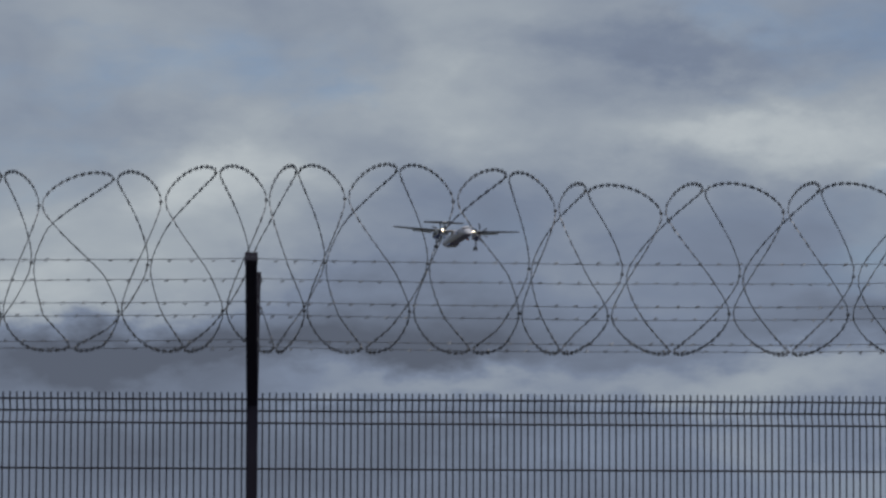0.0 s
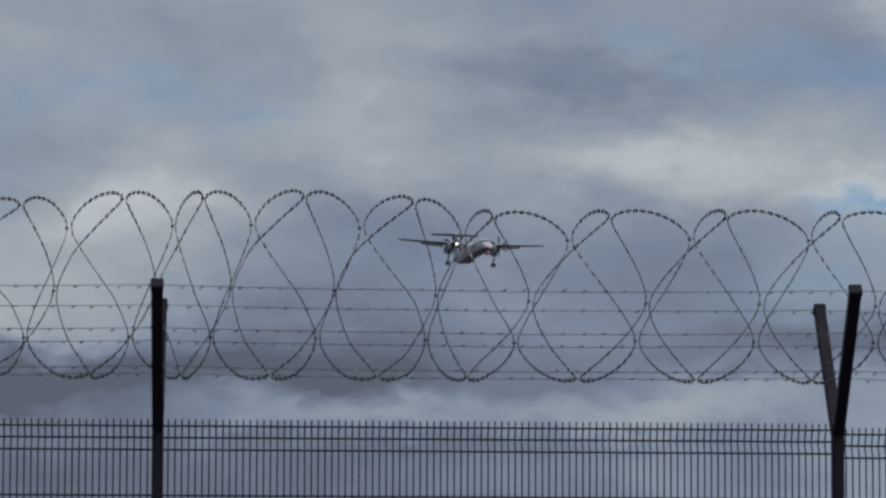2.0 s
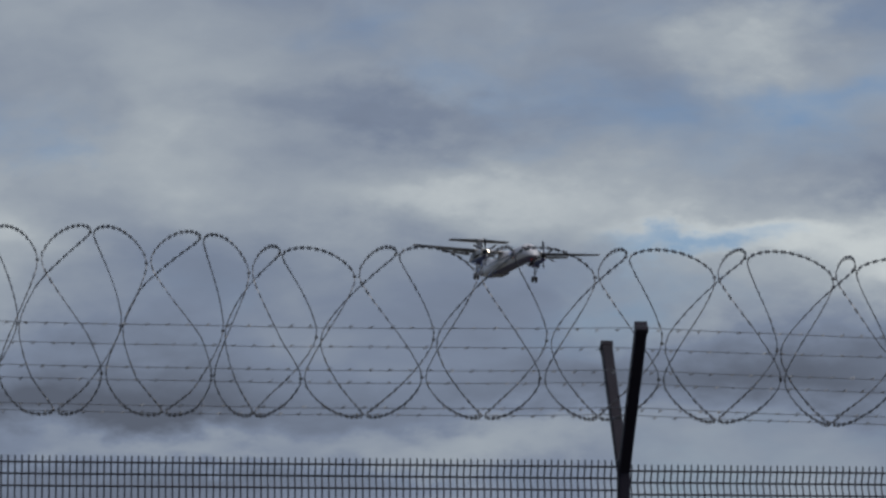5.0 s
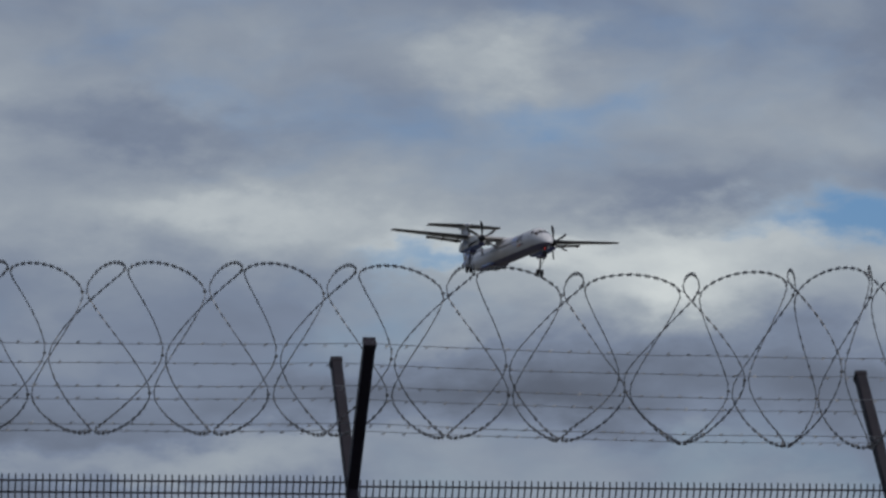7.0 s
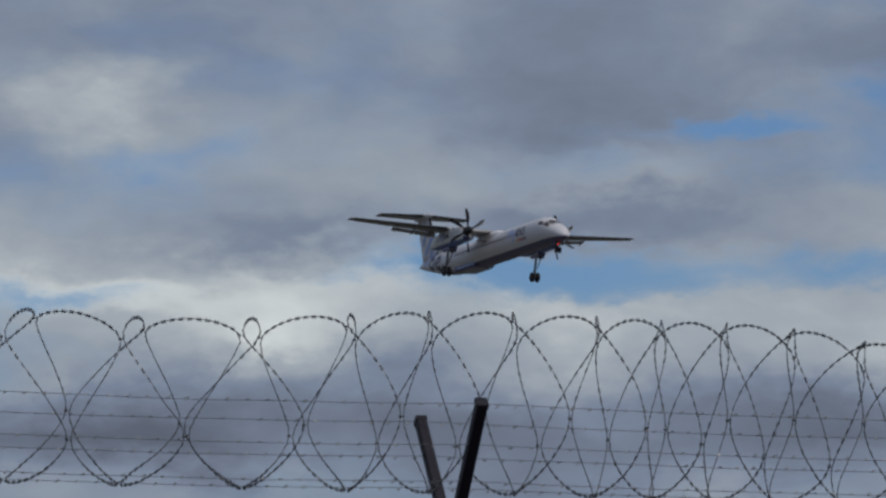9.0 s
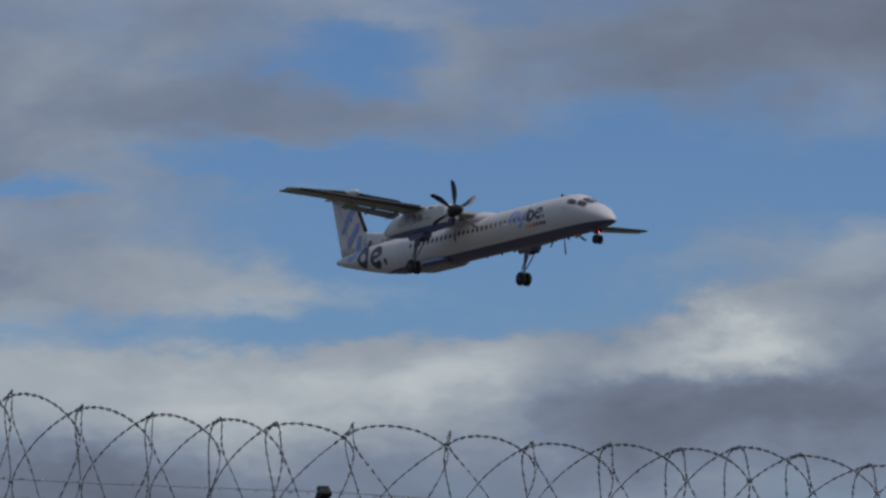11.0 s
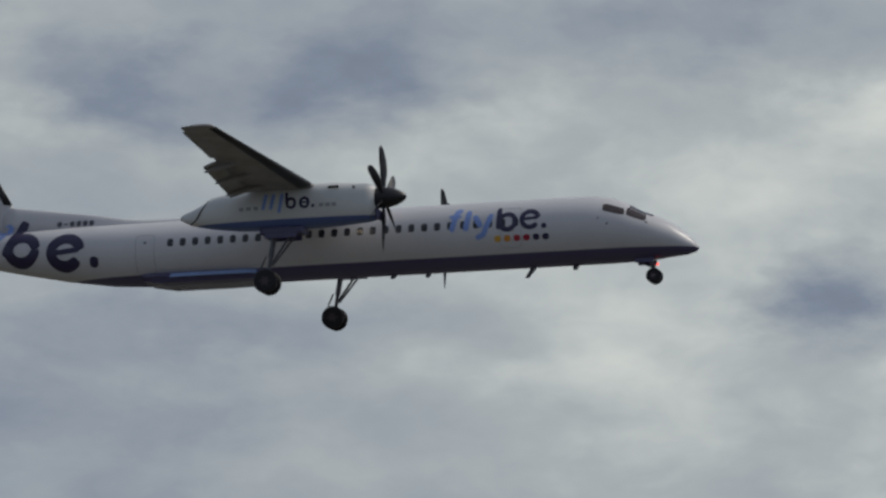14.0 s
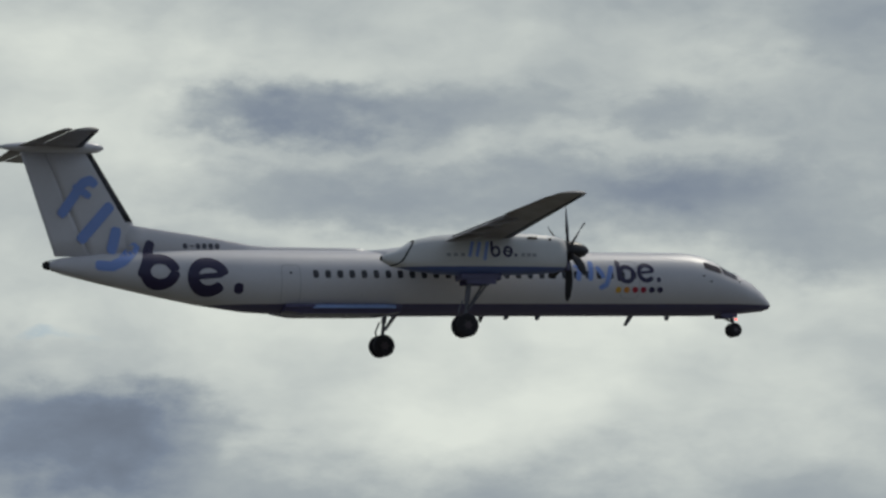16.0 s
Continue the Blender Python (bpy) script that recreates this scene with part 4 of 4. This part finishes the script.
            part("gear_door", bm, M_BELLY, leg)
    # wing root fairing on the roof
    bm = bmesh.new()
    loft(bm, [[(x, w * math.cos(a), 1.05 + h * math.sin(a)) for a in np.linspace(0, math.pi, 16)] + [(x, -w, 0.9), (x, w, 0.9)]
              for x, w, h in ((-12.6, 0.45, 0.27), (-13.2, 0.9, 0.40), (-14.0, 1.12, 0.58), (-15.2, 1.15, 0.62), (-16.5, 1.1, 0.52), (-17.8, 0.85, 0.36), (-19, 0.4, 0.27))])
    part("wing_fairing", bm, M_WHITE, p, "", True)
    # belly fairing; the sky's reflection along its upper side is painted, a pale blue strip
    bm = bmesh.new()
    loft(bm, [[(x, sx * w, z) for sx, w, z in ((-1, wt, -0.93), (-1, wt * 1.0, -1.06), (-1, wt * 0.86, zb + 0.05), (-1, wt * 0.5, zb), (1, wt * 0.5, zb), (1, wt * 0.86, zb + 0.05), (1, wt, -1.06), (1, wt, -0.93))]
              for x, wt, zb in ((-17.4, 0.95, -1.28), (-18.0, 1.12, -1.36), (-19.2, 1.18, -1.372), (-21.7, 1.18, -1.365), (-22.5, 1.05, -1.24))])
    part("belly_fairing", bm, M_BELLY, p, "dark blue belly fairing")
    for s in (-1, 1):
        bm = bmesh.new()
        loft(bm, [[(x, s * 0.95, -0.94), (x, s * w, -0.98), (x, s * (w + 0.005), -1.12), (x, s * 0.90, -1.13)] for x, w in ((-17.7, 1.05), (-18.1, 1.20), (-21.2, 1.20), (-21.6, 1.08))])
        part("belly_sky_sheen", bm, M_SKY_SHEEN, p, "pale blue strip painted for sky reflected in the fairing")
    # cabin windows, cockpit glass, doors
    for s in (1, -1):
        bm = bmesh.new()
        th = math.degrees(math.acos(0.25 / 1.345))
        patch(bm, -10.128, -9.872, th - 7.2, th + 7.2, 0.006, 4, 4, 1.0, s)
        wn = part("cabin_window", bm, M_GLASS, p)
        for k in range(28):
            x = -21.25 + 0.527 * k
            o = wn if k == 0 else shared("cabin_window", wn.data, p)
            o.location = (x + 10.0, 0, 0)
        bm = bmesh.new()
        patch(bm, -3.58, -2.74, 45, 63, 0.008, 6, 5, 0.6, s)
        part("cockpit_window", bm, M_COCK, p, "dark cockpit side window", True)
        for a0, a1, f, r in ((2, 32, -1.70, -2.62), (35, 60, -1.92, -2.67)):
            bm = bmesh.new()
            patch(bm, r, f, a0, a1, 0.009, 8, 6, 0.4, s)
            part("windscreen", bm, M_COCK, p, "dark cockpit windscreen pane", True)
        # doors as fine seams
        for x0, x1, z0, z1, wd in ((-22.72, -21.92, -0.92, 0.62, 0.022), (-7.62, -6.78, -0.72, 0.86, 0.016)):
            bm = bmesh.new()
            r = 0.12
            strip(bm, [(x0 + r, z0), (x1 - r, z0), (x1, z0 + r), (x1, z1 - r), (x1 - r, z1), (x0 + r, z1), (x0, z1 - r), (x0, z0 + r), (x0 + r, z0)], wd, s, 0.006)
            part("door_seam", bm, M_LINE, p)
        bm = bmesh.new()
        strip(bm, [(-22.38, 0.30), (-22.26, 0.30)], 0.10, s, 0.007)
        part("door_window", bm, M_GLASS, p)
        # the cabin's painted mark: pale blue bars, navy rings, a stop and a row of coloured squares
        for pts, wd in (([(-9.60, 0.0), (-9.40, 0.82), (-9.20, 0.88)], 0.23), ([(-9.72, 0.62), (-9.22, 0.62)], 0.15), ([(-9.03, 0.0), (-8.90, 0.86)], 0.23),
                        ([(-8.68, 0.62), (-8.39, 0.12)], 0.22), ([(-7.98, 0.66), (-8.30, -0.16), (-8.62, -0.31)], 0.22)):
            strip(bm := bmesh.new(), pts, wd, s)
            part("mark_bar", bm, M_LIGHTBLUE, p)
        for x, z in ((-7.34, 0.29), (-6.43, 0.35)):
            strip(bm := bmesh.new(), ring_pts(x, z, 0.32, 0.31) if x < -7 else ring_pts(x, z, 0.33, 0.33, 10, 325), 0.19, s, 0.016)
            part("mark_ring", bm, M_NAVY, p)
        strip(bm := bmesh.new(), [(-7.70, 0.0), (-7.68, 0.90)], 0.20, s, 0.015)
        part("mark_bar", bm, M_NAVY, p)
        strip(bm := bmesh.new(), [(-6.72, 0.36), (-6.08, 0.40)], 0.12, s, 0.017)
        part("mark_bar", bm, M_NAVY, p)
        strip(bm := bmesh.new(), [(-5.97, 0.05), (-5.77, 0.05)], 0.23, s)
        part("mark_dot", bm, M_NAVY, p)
        for k in range(6):
            x = -7.74 + 0.386 * k
            strip(bm := bmesh.new(), [(x - 0.13, -0.37), (x + 0.13, -0.37)], 0.27, s)
            part("mark_square", bm, DOTS[k], p)
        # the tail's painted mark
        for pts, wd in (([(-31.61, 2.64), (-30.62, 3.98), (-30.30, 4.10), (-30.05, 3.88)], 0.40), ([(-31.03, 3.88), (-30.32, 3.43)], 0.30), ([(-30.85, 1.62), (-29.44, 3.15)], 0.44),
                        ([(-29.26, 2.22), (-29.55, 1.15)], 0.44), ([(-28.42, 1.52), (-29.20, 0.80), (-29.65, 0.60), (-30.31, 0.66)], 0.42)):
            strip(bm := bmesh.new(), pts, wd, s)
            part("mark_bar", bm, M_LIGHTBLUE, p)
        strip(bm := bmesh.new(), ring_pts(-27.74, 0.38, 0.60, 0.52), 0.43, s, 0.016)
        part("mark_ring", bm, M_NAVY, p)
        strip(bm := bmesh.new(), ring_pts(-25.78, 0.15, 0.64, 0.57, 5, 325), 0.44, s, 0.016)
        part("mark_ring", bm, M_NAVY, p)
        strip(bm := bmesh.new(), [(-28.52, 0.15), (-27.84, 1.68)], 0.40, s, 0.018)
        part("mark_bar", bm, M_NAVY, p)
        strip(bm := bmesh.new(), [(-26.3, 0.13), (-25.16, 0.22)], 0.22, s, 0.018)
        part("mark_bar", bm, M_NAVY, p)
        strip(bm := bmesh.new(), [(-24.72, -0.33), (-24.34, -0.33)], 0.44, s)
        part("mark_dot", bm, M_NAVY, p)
        for k in range(6):
            x = -26.5 + k * 0.275
            strip(bm := bmesh.new(), [(x, 1.48), (x + 0.20, 1.48)], 0.27 if k != 1 else 0.07, s, 0.02)
            part("mark_bar", bm, M_REG, p)
        # small probes on the nose
        for x, th in ((-3.75, 78), (-3.4, 86), (-1.9, 64)):
            a, b = skin(x, th, -0.01), skin(x, th, 0.07)
            rod(bm := bmesh.new(), (a.x, a.y * s, a.z), (b.x + 0.08, b.y * s, b.z), 0.03, 6, 0.015)
            part("probe", bm, M_EXHAUST, p)
    # aerials
    for x, z, h, lean in ((-10.1, 1.33, 0.10, -0.05), (-6.6, -1.33, -0.42, -0.30), (-4.9, -1.33, -0.20, -0.05), (-12.3, -1.33, -0.16, -0.1), (-10.9, -1.33, -0.18, -0.05), (-14.0, -1.33, -0.12, -0.05)):
        bm = bmesh.new()
        loft(bm, [[(x + lean * k + c * (1 - 0.4 * k), yy, z + h * k) for c, yy in ((0.14, 0), (0, 0.02), (-0.14, 0), (0, -0.02))] for k in (0, 1)])
        part("aerial", bm, M_GEAR, p)
    # nose wheels
    leg = new("nose_gear")
    leg.parent = p
    tagged(leg, "lowered twin nose wheels")
    bm = bmesh.new()
    rod(bm, (-1.95, 0, -1.2), (-1.8, 0, -1.55), 0.085, 12)
    rod(bm, (-1.8, 0, -1.5), (-1.79, 0, -1.95), 0.06, 12)
    rod(bm, (-1.79, -0.26, -1.95), (-1.79, 0.26, -1.95), 0.045, 10)
    rod(bm, (-2.5, 0, -1.3), (-1.85, 0, -1.6), 0.04, 8)
    part("leg", bm, M_GEAR, leg)
    for y in (-0.17, 0.17):
        wheel(leg, (-1.79, y, -1.95), 0.30, 0.085)
    for y in (-0.32, 0.32):
        bm = bmesh.new()
        box(bm, -2.5, -1.75, y - 0.012, y + 0.012, -1.44, -1.26, 0.006)
        part("gear_door", bm, M_BELLY, leg)
    lathe(bm := bmesh.new(), [(-1.68, 0.045), (-1.63, 0.04), (-1.61, 0.01)], "x", 12, (0, 0, -1.48))
    part("taxi_light", bm, M_RED, leg, "lit red nose light")
    return p, [propeller(p, s) for s in (-1, 1)]


plane, props = aircraft()

# ---- the mesh of the fence, last ----
for a, b in zip(POSTS, POSTS[1:]):
    mesh_panel(a, b, -3 < a < 5)


def blade_angle(t):
    """Degrees of the propeller at t; it turns quickly, and its look at each half second is kept."""
    ts, fs = zip(*BLADES)
    return interp(t, ts, [f + 1140 * k for k, f in enumerate(fs)])


# seconds, and degrees by which a blade stands off the vertical
BLADES = tuple((0.5 * k, {12: 10.0, 15: 15.0, 21: 30.0, 25: 10.0, 26: 30.0}.get(k, 0.0)) for k in range(33))


# seconds and degrees of bank: the wings rock a little on the way down
BANK = ((0, -1.36), (13.0, -1.5), (13.5, -1.7), (14.0, -1.9), (14.5, -1.8), (15.0, -1.6), (16.0, -1.36))


def flight(t):
    """The aircraft at t: a straight descent that drifts a little to port and flattens as it nears."""
    k = min(1, max(0, (t - 8.2) / 2.1))
    k = k * k * (3 - 2 * k)
    late = min(1, max(0, t - 11.0))
    late = late * late * (3 - 2 * late)
    x, y = 32.062 + 7.567 * t + 0.0402 * t * t, 872.8 - 61.043 * t + 0.1865 * t * t
    bank = interp(t, [q[0] for q in BANK], [q[1] for q in BANK])
    line = pose(x, y, 80.565 - 4.266 * t + 0.01235 * t * t, bank, -1.94, -81.37)
    bearing = math.degrees(math.atan2(x, y))
    rise = pose(0, 0, 0, 0, 0, -bearing) @ pose(0, 0, 0, 0.29 * k + 0.28 * late) @ pose(0, 0, 0, 0, 0, bearing)
    return pose(0, 0, EYE_Z, 0, 0, 0.38 * k + 0.08 * late) @ rise @ line


def motions():
    walk(plane, [(0.5 * k, flight(0.5 * k)) for k in range(33)])
    for hub, s in zip(props, (-1, 1)):
        walk(hub, [(i / FPS, pose(HUB[0], s * HUB[1], HUB[2], blade_angle(i / FPS), 0, 0)) for i in range(16 * FPS + 1)])


motions()
